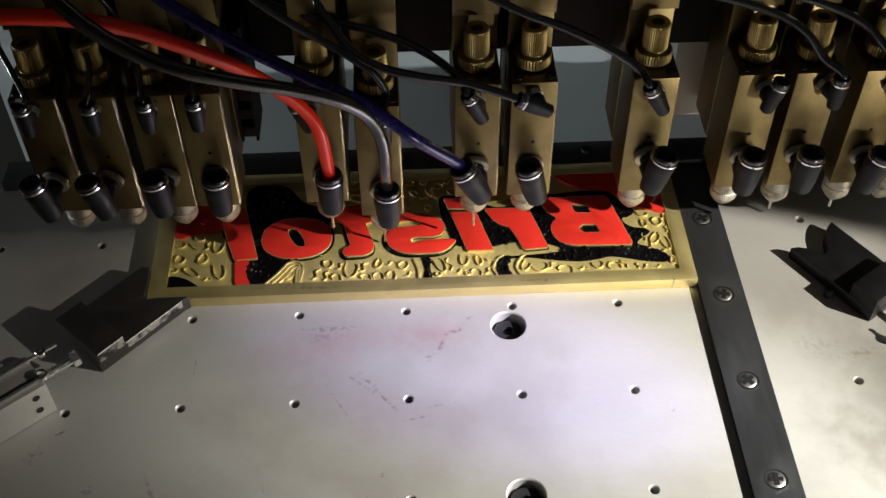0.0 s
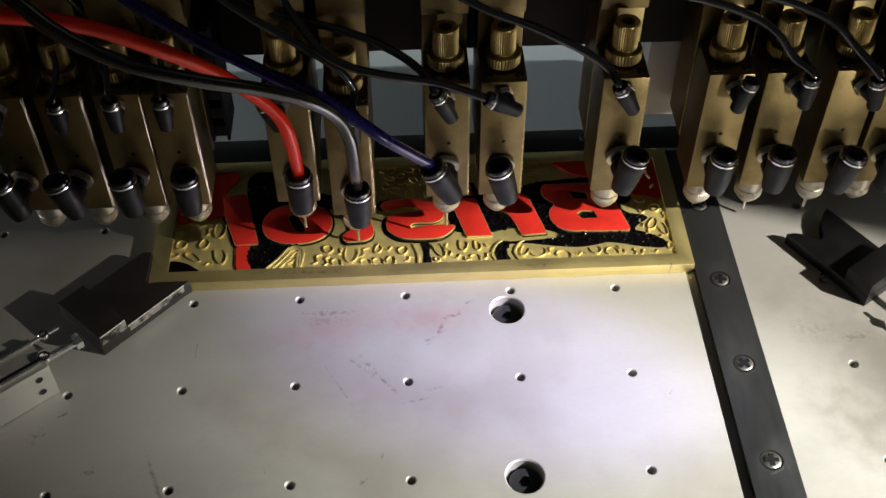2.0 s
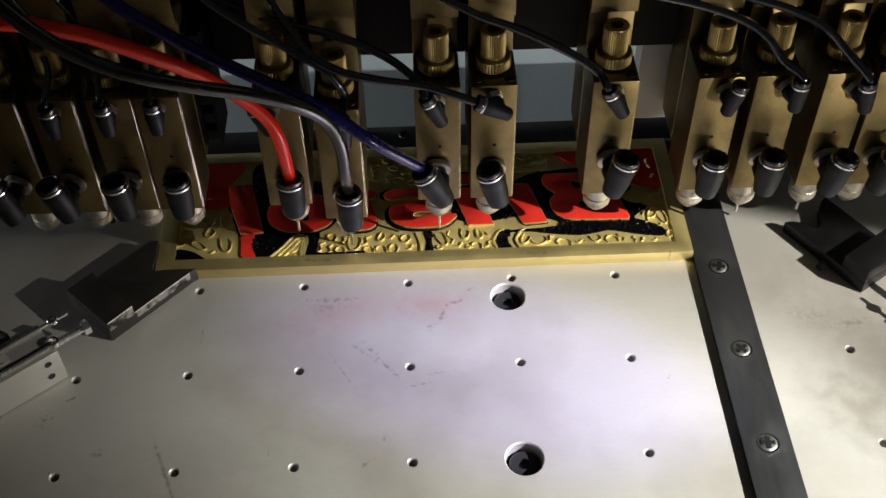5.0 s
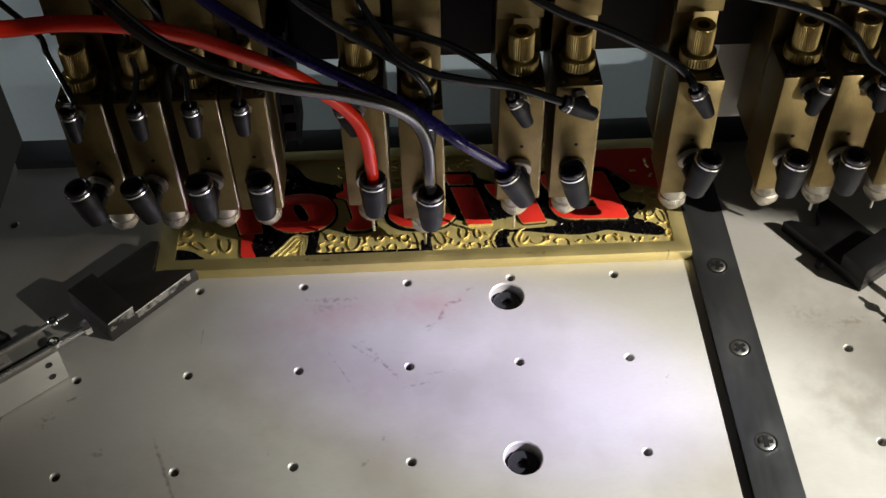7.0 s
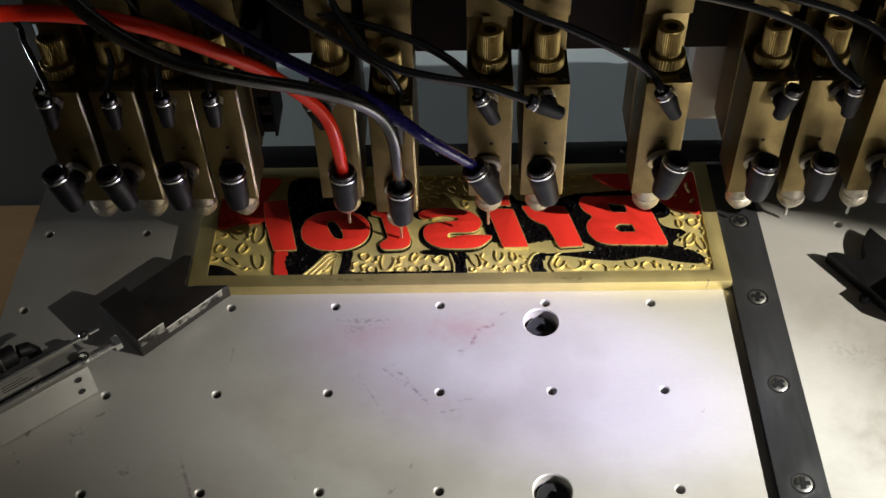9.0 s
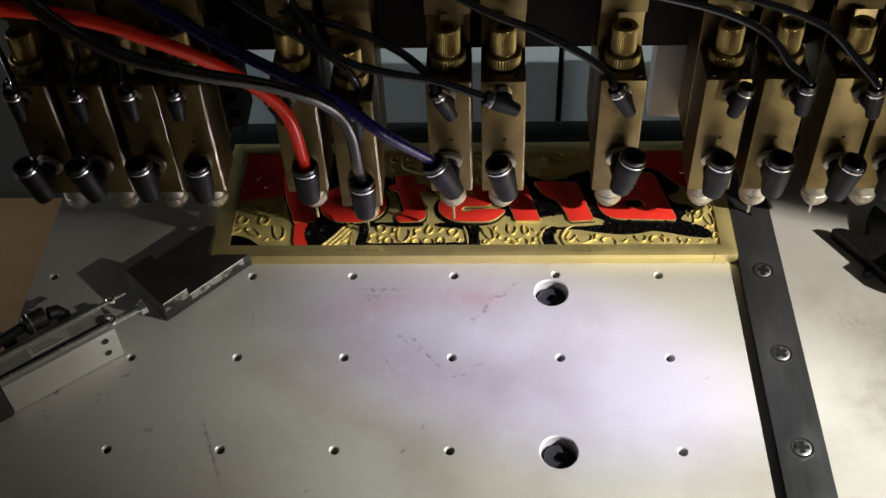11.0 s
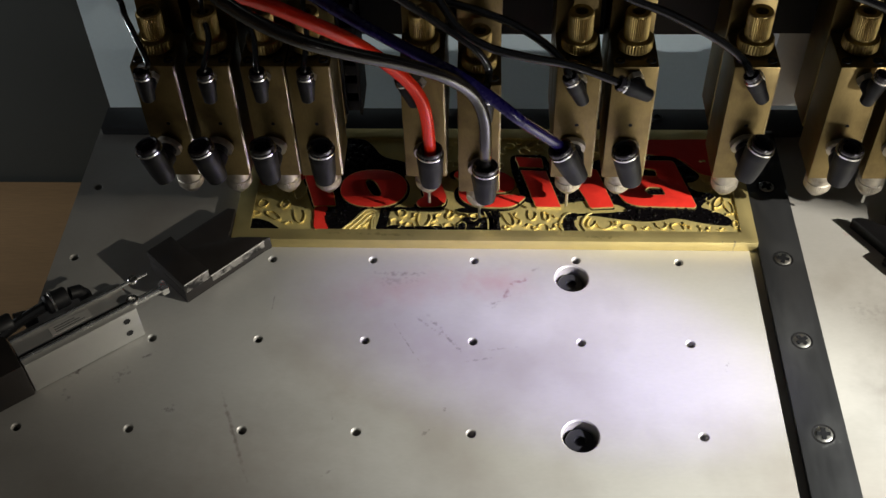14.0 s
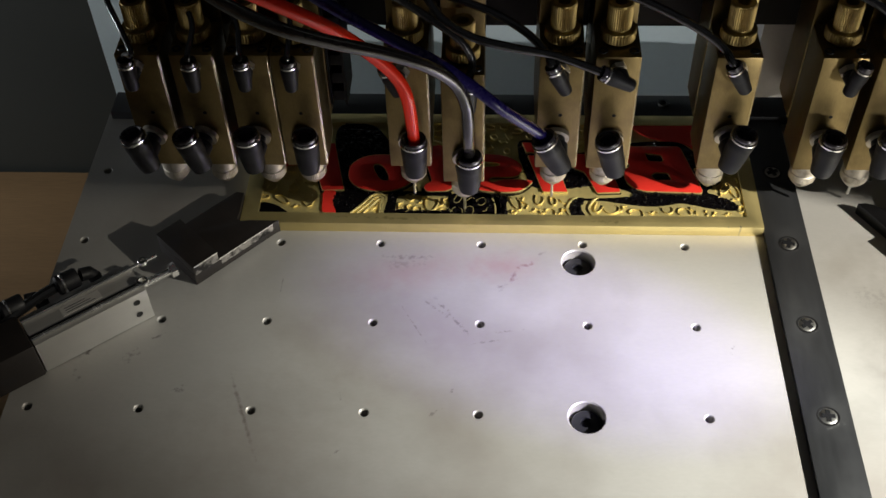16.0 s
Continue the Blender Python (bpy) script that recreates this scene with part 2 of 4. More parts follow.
GRIME, RUST = (0.16, 0.14, 0.14), (0.42, 0.22, 0.22)
marked(ALU, [(-0.035, -0.018, 0.035, 0.012, 10, RUST, 0.38), (0.012, -0.014, 0.016, 0.010, 0, RUST, 0.48), (-0.020, -0.052, 0.030, 0.014, -35, (0.34, 0.28, 0.29), 0.35), (0.016, -0.020, 0.006, 0.0016, 60, (0.22, 0.10, 0.12), 0.7), (0.022, -0.013, 0.005, 0.0014, 20, (0.26, 0.12, 0.14), 0.6), (-0.036, -0.009, 0.012, 0.0022, 0, GRIME, 0.45), (-0.1035, -0.1015, 0.022, 0.0011, -68, (0.24, 0.21, 0.20), 1.0), (-0.0610, -0.0925, 0.004, 0.0007, -80, GRIME, 0.5), (0.010, -0.027, 0.004, 0.0015, 40, GRIME, 0.6), (-0.012, -0.047, 0.016, 0.0011, -52, GRIME, 0.6), (-0.022, -0.040, 0.010, 0.0009, -40, GRIME, 0.5), (0.012, -0.054, 0.007, 0.0009, 10, GRIME, 0.6), (0.004, -0.060, 0.008, 0.0007, 12, GRIME, 0.5), (-0.030, -0.052, 0.012, 0.0005, -60, GRIME, 0.5), (-0.096, -0.030, 0.009, 0.0004, 88, GRIME, 0.5), (-0.1815, -0.0700, 0.0040, 0.0015, 32, GRIME, 0.9), (-0.1815, -0.0835, 0.006, 0.0016, -55, GRIME, 0.55), (0.030, -0.005, 0.003, 0.0012, 30, GRIME, 0.4), (-0.150, -0.060, 0.004, 0.0010, 30, GRIME, 0.7), (-0.060, -0.120, 0.003, 0.0007, 45, GRIME, 0.5), (-0.038, -0.013, 0.010, 0.004, 0, GRIME, 0.3), (-0.1338, -0.0900, 0.0035, 0.0022, 30, GRIME, 0.65), (-0.160, -0.072, 0.006, 0.0024, 60, GRIME, 0.5), (-0.020, -0.100, 0.004, 0.001, 30, GRIME, 0.6), (0.115, -0.062, 0.003, 0.001, 70, GRIME, 0.7), (0.178, -0.075, 0.010, 0.016, 0, GRIME, 0.22), (0.186, -0.030, 0.012, 0.006, 0, GRIME, 0.2), (-0.012, -0.088, 0.0014, 0.0012, 0, GRIME, 0.8), (0.186, 0.020, 0.003, 0.002, 0, RUST, 0.4), (0.212, -0.055, 0.030, 0.050, 0, (0.24, 0.215, 0.18), 0.5), (0.195, -0.085, 0.012, 0.02, 20, (0.22, 0.195, 0.16), 0.5), (0.205, -0.035, 0.010, 0.003, 5, (0.26, 0.22, 0.17), 0.6), (0.175, -0.010, 0.02, 0.012, 40, (0.30, 0.27, 0.23), 0.4), (-0.10, -0.12, 0.05, 0.04, 20, (0.28, 0.24, 0.20), 0.4), (-0.06, -0.07, 0.05, 0.015, -30, (0.33, 0.28, 0.25), 0.35)])
ALU_BRIGHT = mat("bright_aluminium", (0.46, 0.45, 0.43), 0.5, 0.5, var=0.06, scale=60, bump=0.05, stretch=(1, 0.2, 1))
STEEL = mat("blued_steel", (0.024, 0.0245, 0.026), 0.40, 0.2, var=0.30, scale=25, bump=0.06, stretch=(1, 0.2, 1), spec=0.4, rvar=0.12)
BARE = (0.11, 0.11, 0.11)
marked(STEEL, [(0.152, -0.098, 0.012, 0.0085, 60, BARE, 0.22), (0.146, -0.050, 0.022, 0.0082, 84, BARE, 0.16), (0.150, -0.150, 0.028, 0.009, 80, BARE, 0.2), (0.149, 0.004, 0.012, 0.0085, 20, BARE, 0.14), (0.1535, -0.1035, 0.004, 0.0012, 30, BARE, 0.6)])
ZINC = mat("plated_screw", (0.56, 0.55, 0.52), 0.34, 1.0, var=0.3, scale=300, bump=0.2, dark=(0.12, 0.11, 0.10), dscale=260, dlo=0.58, dhi=0.75)
SCREW_BLACK = mat("black_oxide", (0.030, 0.030, 0.032), 0.4, 0.5)
BRASS = mat("brass", (0.225, 0.165, 0.068), 0.38, 0.85, var=0.3, scale=45, bump=0.08, bscale=1500, stretch=(1, 1, 0.3), rvar=0.12, dark=(0.085, 0.058, 0.026), dscale=55, dlo=0.5, dhi=0.8)
BRASS_MOLD = mat("milled_brass", (0.70, 0.58, 0.26), 0.48, 0.9, var=0.08, scale=70, bump=0.05, bscale=1200, dark=(0.36, 0.27, 0.09), dscale=30, dlo=0.6, dhi=0.9)
marked(BRASS_MOLD, [(0.1275, 0.0085, 0.0006, 0.0009, 0, GRIME, 0.9), (0.1215, 0.0085, 0.0004, 0.0006, 0, GRIME, 0.6), (0.060, 0.011, 0.010, 0.0012, 3, (0.30, 0.22, 0.07), 0.5), (-0.05, 0.012, 0.02, 0.001, -2, (0.30, 0.22, 0.07), 0.5)])
BRASS_CAST = mat("engraved_brass", (0.71, 0.595, 0.255), 0.60, 0.80, var=0.14, scale=120, bump=0.10, bscale=900)
BRASS_KNURL = mat("knurled_brass", (0.34, 0.25, 0.095), 0.42, 0.9, var=0.2, scale=200, dark=(0.14, 0.09, 0.03), dscale=120, dlo=0.5, dhi=0.8)
NOZZLE = mat("knurled_nozzle", (0.46, 0.42, 0.35), 0.45, 0.8, var=0.2, scale=300, bump=0.1, dark=(0.12, 0.09, 0.06), dscale=200, dlo=0.5, dhi=0.8)
DARK = mat("black_painted_steel", (0.005, 0.005, 0.006), 0.6, 0.0, var=0.2, scale=30, spec=0.2)
CLAMP = mat("dark_tool_steel", (0.023, 0.019, 0.0175), 0.5, 0.3, var=0.3, scale=60, bump=0.15, bscale=500, dark=(0.02, 0.018, 0.02), dscale=70)
CLAMP_BLACK = mat("black_tool_steel", (0.0025, 0.0022, 0.0025), 0.5, 0.0, var=0.3, scale=60, bump=0.1, spec=0.25)
WORN = mat("worn_steel_side", (0.30, 0.285, 0.27), 0.5, 0.7, var=0.35, scale=110, bump=0.25, dark=(0.02, 0.019, 0.019), dscale=240, dlo=0.44, dhi=0.62)
WORN_EDGE = mat("worn_bright_edge", (0.62, 0.60, 0.57), 0.42, 0.8, var=0.3, scale=120, bump=0.2, dark=(0.10, 0.10, 0.10), dscale=300, dlo=0.6, dhi=0.72)
CORNER_GLINT = mat("corner_glint_brass", (0.80, 0.74, 0.58), 0.36, 0.8, var=0.25, scale=150, dark=(0.25, 0.19, 0.10), dscale=200, dlo=0.55, dhi=0.75)
PLASTIC = mat("grey_black_plastic", (0.009, 0.009, 0.011), 0.55, 0.0, var=0.3, scale=150, bump=0.12, bscale=900, spec=0.28, rvar=0.12)
COLLAR = mat("black_collar", (0.030, 0.026, 0.033), 0.26, 0.0, coat=0.7)
CHROME = mat("chrome_ring", (0.80, 0.79, 0.77), 0.24, 1.0, var=0.05, scale=100)
TUBE_RED = mat("red_tube", (0.85, 0.030, 0.010), 0.24, 0.0, var=0.06, scale=30, spec=0.35)
TUBE_BLACK = mat("black_tube", (0.012, 0.012, 0.013), 0.2, 0.0, coat=0.6, var=0.1, scale=30)
TUBE_SMOKE = mat("smoke_tube", (0.020, 0.018, 0.018), 0.22, 0.0, coat=0.5, var=0.2, scale=30, spec=0.4)
TUBE_BLUE = mat("blue_tube", (0.012, 0.008, 0.085), 0.26, 0.0, coat=0.0, var=0.1, scale=30, spec=0.4)
RED = mat("red_enamel", (0.64, 0.030, 0.020), 0.34, 0.0, coat=0.25, var=0.06, scale=60, bump=0.5, bscale=160, bdist=0.0012)
BLACK = mat("black_enamel", (0.003, 0.0025, 0.003), 0.10, 0.0, var=0.1, scale=260, bump=0.4, bscale=700, bdist=0.0015, rvar=0.03, spec=0.5)
PANEL = mat("blue_grey_paint", (0.70, 0.82, 0.86), 0.5, var=0.06, scale=8, bump=0.03)
GREYMETAL = mat("grey_cast_metal", (0.33, 0.32, 0.31), 0.55, 0.3, var=0.1, scale=50, bump=0.1)
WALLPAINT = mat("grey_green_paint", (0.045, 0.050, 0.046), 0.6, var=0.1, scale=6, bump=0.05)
WOOD = mat("brown_wood", (0.285, 0.174, 0.081), 0.5, var=0.3, scale=9, bump=0.1, stretch=(0.2, 2.5, 1))
LABEL = mat("silver_label", (0.62, 0.60, 0.57), 0.4, 0.3, var=0.05)
INK = mat("grey_ink", (0.12, 0.12, 0.12), 0.6)


# ---- building helpers ----
def mesh_ob(name, bm, material, parent=None, label="", smooth=True, bevel=0.0):
    """Links a bmesh as one mesh object; the faces' material_index picks from a list of materials."""
    if bevel:
        es = [e for e in bm.edges if len(e.link_faces) == 2 and e.calc_face_angle(0) > 0.6]
        bmesh.ops.bevel(bm, geom=es, offset=bevel, segments=2, affect="EDGES", profile=0.6, clamp_overlap=True)
    me = bpy.data.meshes.new(name)
    bm.normal_update()
    bm.to_mesh(me)
    bm.free()
    for m in material if isinstance(material, (list, tuple)) else [material]:
        me.materials.append(m)
    ob = new(name, me)
    if smooth:
        for p in me.polygons:
            p.use_smooth = True
        me.set_sharp_from_angle(angle=radians(35))
    if parent:
        ob.parent = parent
    if label:
        tagged(ob, label)
    return ob


def part(name, bm, material, parent, label="", **k):
    return mesh_ob(name, bm, material, parent, label, **k)


def thing(name, label, category, group="", at=(0, 0, 0)):
    ob = new(name)
    ob.empty_display_size = 0.01
    ob.location = at
    return tagged(ob, label, category, group)


def box(x0, x1, y0, y1, z0, z1, bm=None):
    bm = bm or bmesh.new()
    bmesh.ops.create_cube(bm, size=1, matrix=Matrix.Translation(((x0 + x1) / 2, (y0 + y1) / 2, (z0 + z1) / 2)) @ Matrix.Diagonal((x1 - x0, y1 - y0, z1 - z0, 1)))
    return bm


def lathe(profile, m=None, n=24, bm=None, knurl=0.0):
    """Turns a profile of (radius, height) about z, with flutes of that depth where knurl is given."""
    bm = bm or bmesh.new()
    m = m or Matrix()
    rings = []
    for item in profile:
        r, z = item[0], item[1]
        k = knurl if len(item) > 2 else 0
        if r < 1e-6:
            rings.append([bm.verts.new(m @ Vector((0, 0, z)))])
        else:
            rings.append([bm.verts.new(m @ Vector(((r - (k if i % 2 else 0)) * math.cos(2 * math.pi * i / n), (r - (k if i % 2 else 0)) * math.sin(2 * math.pi * i / n), z))) for i in range(n)])
    for a, b in zip(rings, rings[1:]):
        for i in range(n):
            j = (i + 1) % n
            if len(a) == 1 and len(b) > 1:
                bm.faces.new((a[0], b[i], b[j]))
            elif len(b) == 1 and len(a) > 1:
                bm.faces.new((a[i], a[j], b[0]))
            elif len(a) > 1:
                bm.faces.new((a[i], a[j], b[j], b[i]))
    bmesh.ops.recalc_face_normals(bm, faces=bm.faces)
    return bm


def prism(points, z0, z1, bm=None):
    """A flat outline raised from z0 to z1."""
    bm = bm or bmesh.new()
    low = [bm.verts.new((x, y, z0)) for x, y in points]
    top = [bm.verts.new((x, y, z1)) for x, y in points]
    bm.faces.new(top)
    bm.faces.new(low[::-1])
    for i in range(len(points)):
        j = (i + 1) % len(points)
        bm.faces.new((low[i], low[j], top[j], top[i]))
    bmesh.ops.recalc_face_normals(bm, faces=bm.faces)
    return bm


def smooth_loop(points, steps=6, closed=True):
    """Catmull-Rom points through a few control points."""
    n = len(points)
    out = []
    for i in range(n if closed else n - 1):
        g = [Vector(points[(i + k) % n] if closed else points[min(max(i + k, 0), n - 1)]) for k in (-1, 0, 1, 2)]
        for s in range(steps):
            t = s / steps
            out.append(0.5 * (2 * g[1] + (g[2] - g[0]) * t + (2 * g[0] - 5 * g[1] + 4 * g[2] - g[3]) * t * t + (3 * g[1] - g[0] - 3 * g[2] + g[3]) * t ** 3))
    if not closed:
        out.append(Vector(points[-1]))
    return out


def sweep(path, radius, n=12, bm=None, close_ends=True):
    """A round bar along a path of points."""
    bm = bm or bmesh.new()
    path = [Vector(p) for p in path]
    rings, side = [], None
    for i, p in enumerate(path):
        d = (path[min(i + 1, len(path) - 1)] - path[max(i - 1, 0)]).normalized()
        if side is None:
            side = d.orthogonal().normalized()
        side = (side - d * side.dot(d)).normalized()
        up = d.cross(side)
        rings.append([bm.verts.new(p + radius * (math.cos(2 * math.pi * k / n) * side + math.sin(2 * math.pi * k / n) * up)) for k in range(n)])
    for a, b in zip(rings, rings[1:]):
        for k in range(n):
            bm.faces.new((a[k], a[(k + 1) % n], b[(k + 1) % n], b[k]))
    if close_ends:
        bm.faces.new(rings[0][::-1])
        bm.faces.new(rings[-1])
    bmesh.ops.recalc_face_normals(bm, faces=bm.faces)
    return bm


MM = 0.001
TABLE, CARRIAGE = [], []  # what travels with the table, and with the head carriage


# ---- the place around the machine ----
def surroundings():
    f = mesh_ob("floor", box(-1.6, 1.6, 0.172 - 1.9, 0.172, -0.13, -0.10), WOOD)
    tagged(f, "dark brown wooden bench top under the machine", "bench", kind="structure")
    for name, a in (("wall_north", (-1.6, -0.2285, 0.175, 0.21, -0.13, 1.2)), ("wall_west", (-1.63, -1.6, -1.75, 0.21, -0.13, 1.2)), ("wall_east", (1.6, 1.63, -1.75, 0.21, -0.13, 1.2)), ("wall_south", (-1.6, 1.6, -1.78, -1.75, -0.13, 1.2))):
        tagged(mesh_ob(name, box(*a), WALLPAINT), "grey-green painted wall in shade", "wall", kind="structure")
    panel = mesh_ob("wall_north_east", box(-0.2285, 0.0580, 0.175, 0.205, -0.13, 1.2), PANEL)
    tagged(panel, "blue-grey painted machine back panel", "wall", kind="structure")
    part("panel_sheet", box(0.0612, 1.6, 0.1762, 0.205, -0.13, 1.2), PANEL, panel, bevel=0.0008)
    part("panel_joint", box(0.0578, 0.0614, 0.183, 0.200, -0.13, 1.2), DARK, panel, "dark open joint between two sheets")


surroundings()


def lamp_cutoff():
    """Unseen bent black sheet on a stem, added to cut the work lamp's light."""
    lamp = thing("work_lamp", "unseen black sheet on a stem, added to cut the work lamp light", "lamp")
    low = [LAMP + 0.22 * (Vector(p) - LAMP) for p in ((-0.60, 0.047, 0.006), (-0.03, 0.0515, 0.006), (0.03, 0.064, 0.006), (0.135, 0.068, 0.006), (0.23, 0.036, 0.006), (0.36, -0.010, 0.006))]
    up = Vector((0.02, 0.05, 0.20))
    bm = bmesh.new()
    v, w = [bm.verts.new(p) for p in low], [bm.verts.new(p + up) for p in low]
    for k in range(5):
        bm.faces.new((v[k], v[k + 1], w[k + 1], w[k]))
    bmesh.ops.solidify(bm, geom=list(bm.faces), thickness=0.0015)
    part("hood", bm, DARK, lamp)
    part("stem", sweep([LAMP + Vector(p) for p in ((0.012, -0.010, 0.022), (0.030, -0.025, 0.010), (0.040, -0.030, -0.04))] + [(LAMP.x + 0.04, LAMP.y - 0.03, -0.098)], 0.006, 12), DARK, lamp)
    part("arm", sweep([LAMP + Vector((0.015, -0.013, 0.022)), LAMP + Vector((-0.02, 0.035, 0.05)), (low[1] + low[2]) / 2 + up * 0.5], 0.004, 10), DARK, lamp)


lamp_cutoff()


# ---- the table ----
def cell(bm, x0, x1, y0, y1, cx, cy, r, depth, chamfer=0.45, n=20, slot=0):
    """A piece of the table's top with one hole through it."""
    angles = sorted({round(2 * math.pi * i / n, 5) for i in range(n)} | {round(math.atan2(y - cy, x - cx) % (2 * math.pi), 5) for x in (x0, x1) for y in (y0, y1)})
    rings = [[] for _ in range(4)]
    for a in angles:
        dx, dy = math.cos(a), math.sin(a)
        s = min((((x1 if dx > 0 else x0) - cx) / dx) if abs(dx) > 1e-6 else 1e9, (((y1 if dy > 0 else y0) - cy) / dy) if abs(dy) > 1e-6 else 1e9)
        for k, (q, z) in enumerate(((s, 0), (r + chamfer, 0), (r, -chamfer), (r, -depth))):
            rings[k].append(bm.verts.new(((cx + dx * q) * MM, (cy + dy * q) * MM, z * MM)))
    m = len(angles)
    for a, b in zip(rings, rings[1:]):
        for i in range(m):
            f = bm.faces.new((a[i], a[(i + 1) % m], b[(i + 1) % m], b[i]))
    f = bm.faces.new(rings[-1])
    f.material_index = 1


def work_table():
    t = thing("work_table", "milled aluminium work table with a grid of threaded holes", "work table")
    bm = bmesh.new()
    xs = [-210] + [25 + 50 * i for i in range(-4, 5)] + [262]
    ys = [-300, -275, -225, -175, -125, -75, -25, 25, 75, 113]
    for i in range(len(xs) - 1):
        for j in range(len(ys) - 1):
            x0, x1, y0, y1 = xs[i], xs[i + 1], ys[j], ys[j + 1]
            cx, cy = (x0 + x1) / 2, (y0 + y1) / 2
            if i == 0:
                cx = -200
            if i == len(xs) - 2:
                cx = 250
            if j == 0 or j == len(ys) - 2:
                cy = -290 if j == 0 else 100
            if x0 == 25 and y0 == -25:
                cell(bm, x0, x1, -1.9, y1, 50, 0.7, 1.9, 9)
                cell(bm, x0, x1, y0, -1.9, 47.3, -10.8, 7.9, 14, 0.6, 32)
            elif x0 == 25 and y0 == -125:
                cell(bm, x0, x1, y0, y1, 47.2, -100.3, 7.9, 14, 0.6, 32)
            elif x0 == -25 and y0 == 75 or abs(x0) > 150 and j == 0 or i == len(xs) - 2 or j in (0, len(ys) - 2):
                v = [bm.verts.new((x * MM, y * MM, 0)) for x, y in ((x0, y0), (x1, y0), (x1, y1), (x0, y1))]
                bm.faces.new(v)
            else:
                cell(bm, x0, x1, y0, y1, cx, cy, 1.9, 9)
    bmesh.ops.remove_doubles(bm, verts=bm.verts, dist=1e-6)
    a, b, c, d = -0.210, 0.262, -0.300, 0.113
    for p, q in (((a, c), (b, c)), ((b, c), (b, d)), ((b, d), (a, d)), ((a, d), (a, c))):
        bm.faces.new([bm.verts.new((x, y, z)) for (x, y), z in ((p, 0), (p, -0.018), (q, -0.018), (q, 0))])
    bm.faces.new([bm.verts.new((x, y, -0.018)) for x, y in ((a, c), (a, d), (b, d), (b, c))])
    bmesh.ops.remove_doubles(bm, verts=bm.verts, dist=1e-6)
    bmesh.ops.recalc_face_normals(bm, faces=bm.faces)
    part("plate", bm, [ALU, SCREW_BLACK], t)
    part("base", box(-0.19, 0.25, -0.28, 0.09, -0.10, -0.019), DARK, t, "black machine bed under the plate")
    for y in (-10.8, -100.3):
        bm = lathe([(0, -6.5), (2.6, -6.5), (2.6, -4), (6.0, -4), (6.4, -4.4), (6.4, -13), (0, -13)], pose(47.2 * MM, y * MM, 0) @ Matrix.Scale(MM, 4), 24)
        part("bolt", bm, SCREW_BLACK, t, "black socket-head bolt sunk in its bore")
    TABLE.append(t)

    rail = thing("edge_rail", "dark blued steel locating rail with screws on the table", "rail")
    part("bar", box(0.1393, 0.1602, -0.300, 0.0905, 0, 0.003), STEEL, rail, bevel=0.0004)
    screw(rail, [(0.1500, 0.0505 - 0.05 * i) for i in range(7)], 0.003)
    TABLE.append(rail)
    back = thing("back_rail", "dark steel bar along the table's rear edge", "rail")
    part("bar", box(-0.2075, 0.2600, 0.0915, 0.109, 0, 0.005), STEEL, back, bevel=0.0004)
    for x in (-0.0, 0.0985, 0.2):
        part("bolt", lathe([(0, 4.6), (1.6, 4.6), (1.6, 6.2), (2.9, 6.2), (3.1, 5.9), (3.1, 4.2)], pose(x, 0.1015, 0) @ Matrix.Scale(MM, 4), 16), SCREW_BLACK, back)
    TABLE.append(back)


def screw(parent, places, z):
    """Countersunk cross-head screws."""
    bm = lathe([(0, 0.42), (2.2, 0.46), (3.4, 0.28), (3.9, 0.0), (4.0, -0.3)], Matrix.Scale(MM, 4), 28)
    me = None
    for i, (x, y) in enumerate(places):
        if me is None:
            s = part("screw", bm, ZINC, parent, "bright countersunk cross-head screw")
            me = s.data
        else:
            s = new("screw", me)
            s.parent = parent
            tagged(s, "bright countersunk cross-head screw")
        s.location = (x, y, z)
        cr = bmesh.new()
        a = 0.4 + 0.9 * i
        for k in range(2):
            g = bmesh.new()
            bmesh.ops.create_cube(g, size=1, matrix=pose(0, 0, 0.00042, 0, 0, math.degrees(a) + 90 * k) @ Matrix.Diagonal((0.0058, 0.0019, 0.0004 + 0.0001 * k, 1)))
            tmp = bpy.data.meshes.new("tmp")
            g.to_mesh(tmp)
            g.free()
            cr.from_mesh(tmp)
            bpy.data.meshes.remove(tmp)
        part("cross_slot", cr, DARK, s, smooth=False)
        part("countersink", lathe([(3.95, -0.1), (4.2, 0.03), (4.9, 0.06), (5.1, -0.1)], Matrix.Scale(MM, 4), 28), CLAMP_BLACK, s, "dark countersink rim")


work_table()

# ---- the mold ----
MX0, MX1, MY0, MY1 = -0.1215, 0.1390, 0.0080, 0.0908
IX0, IX1, IY0, IY1 = -0.1130, 0.1315, 0.0155, 0.0835
FLOOR_Z, RIM_Z = 0.0048, 0.0060
mold = thing("brass_mold", "brass mold plate, its mirrored word filled with red and black enamel", "mold plate")
TABLE.append(mold)


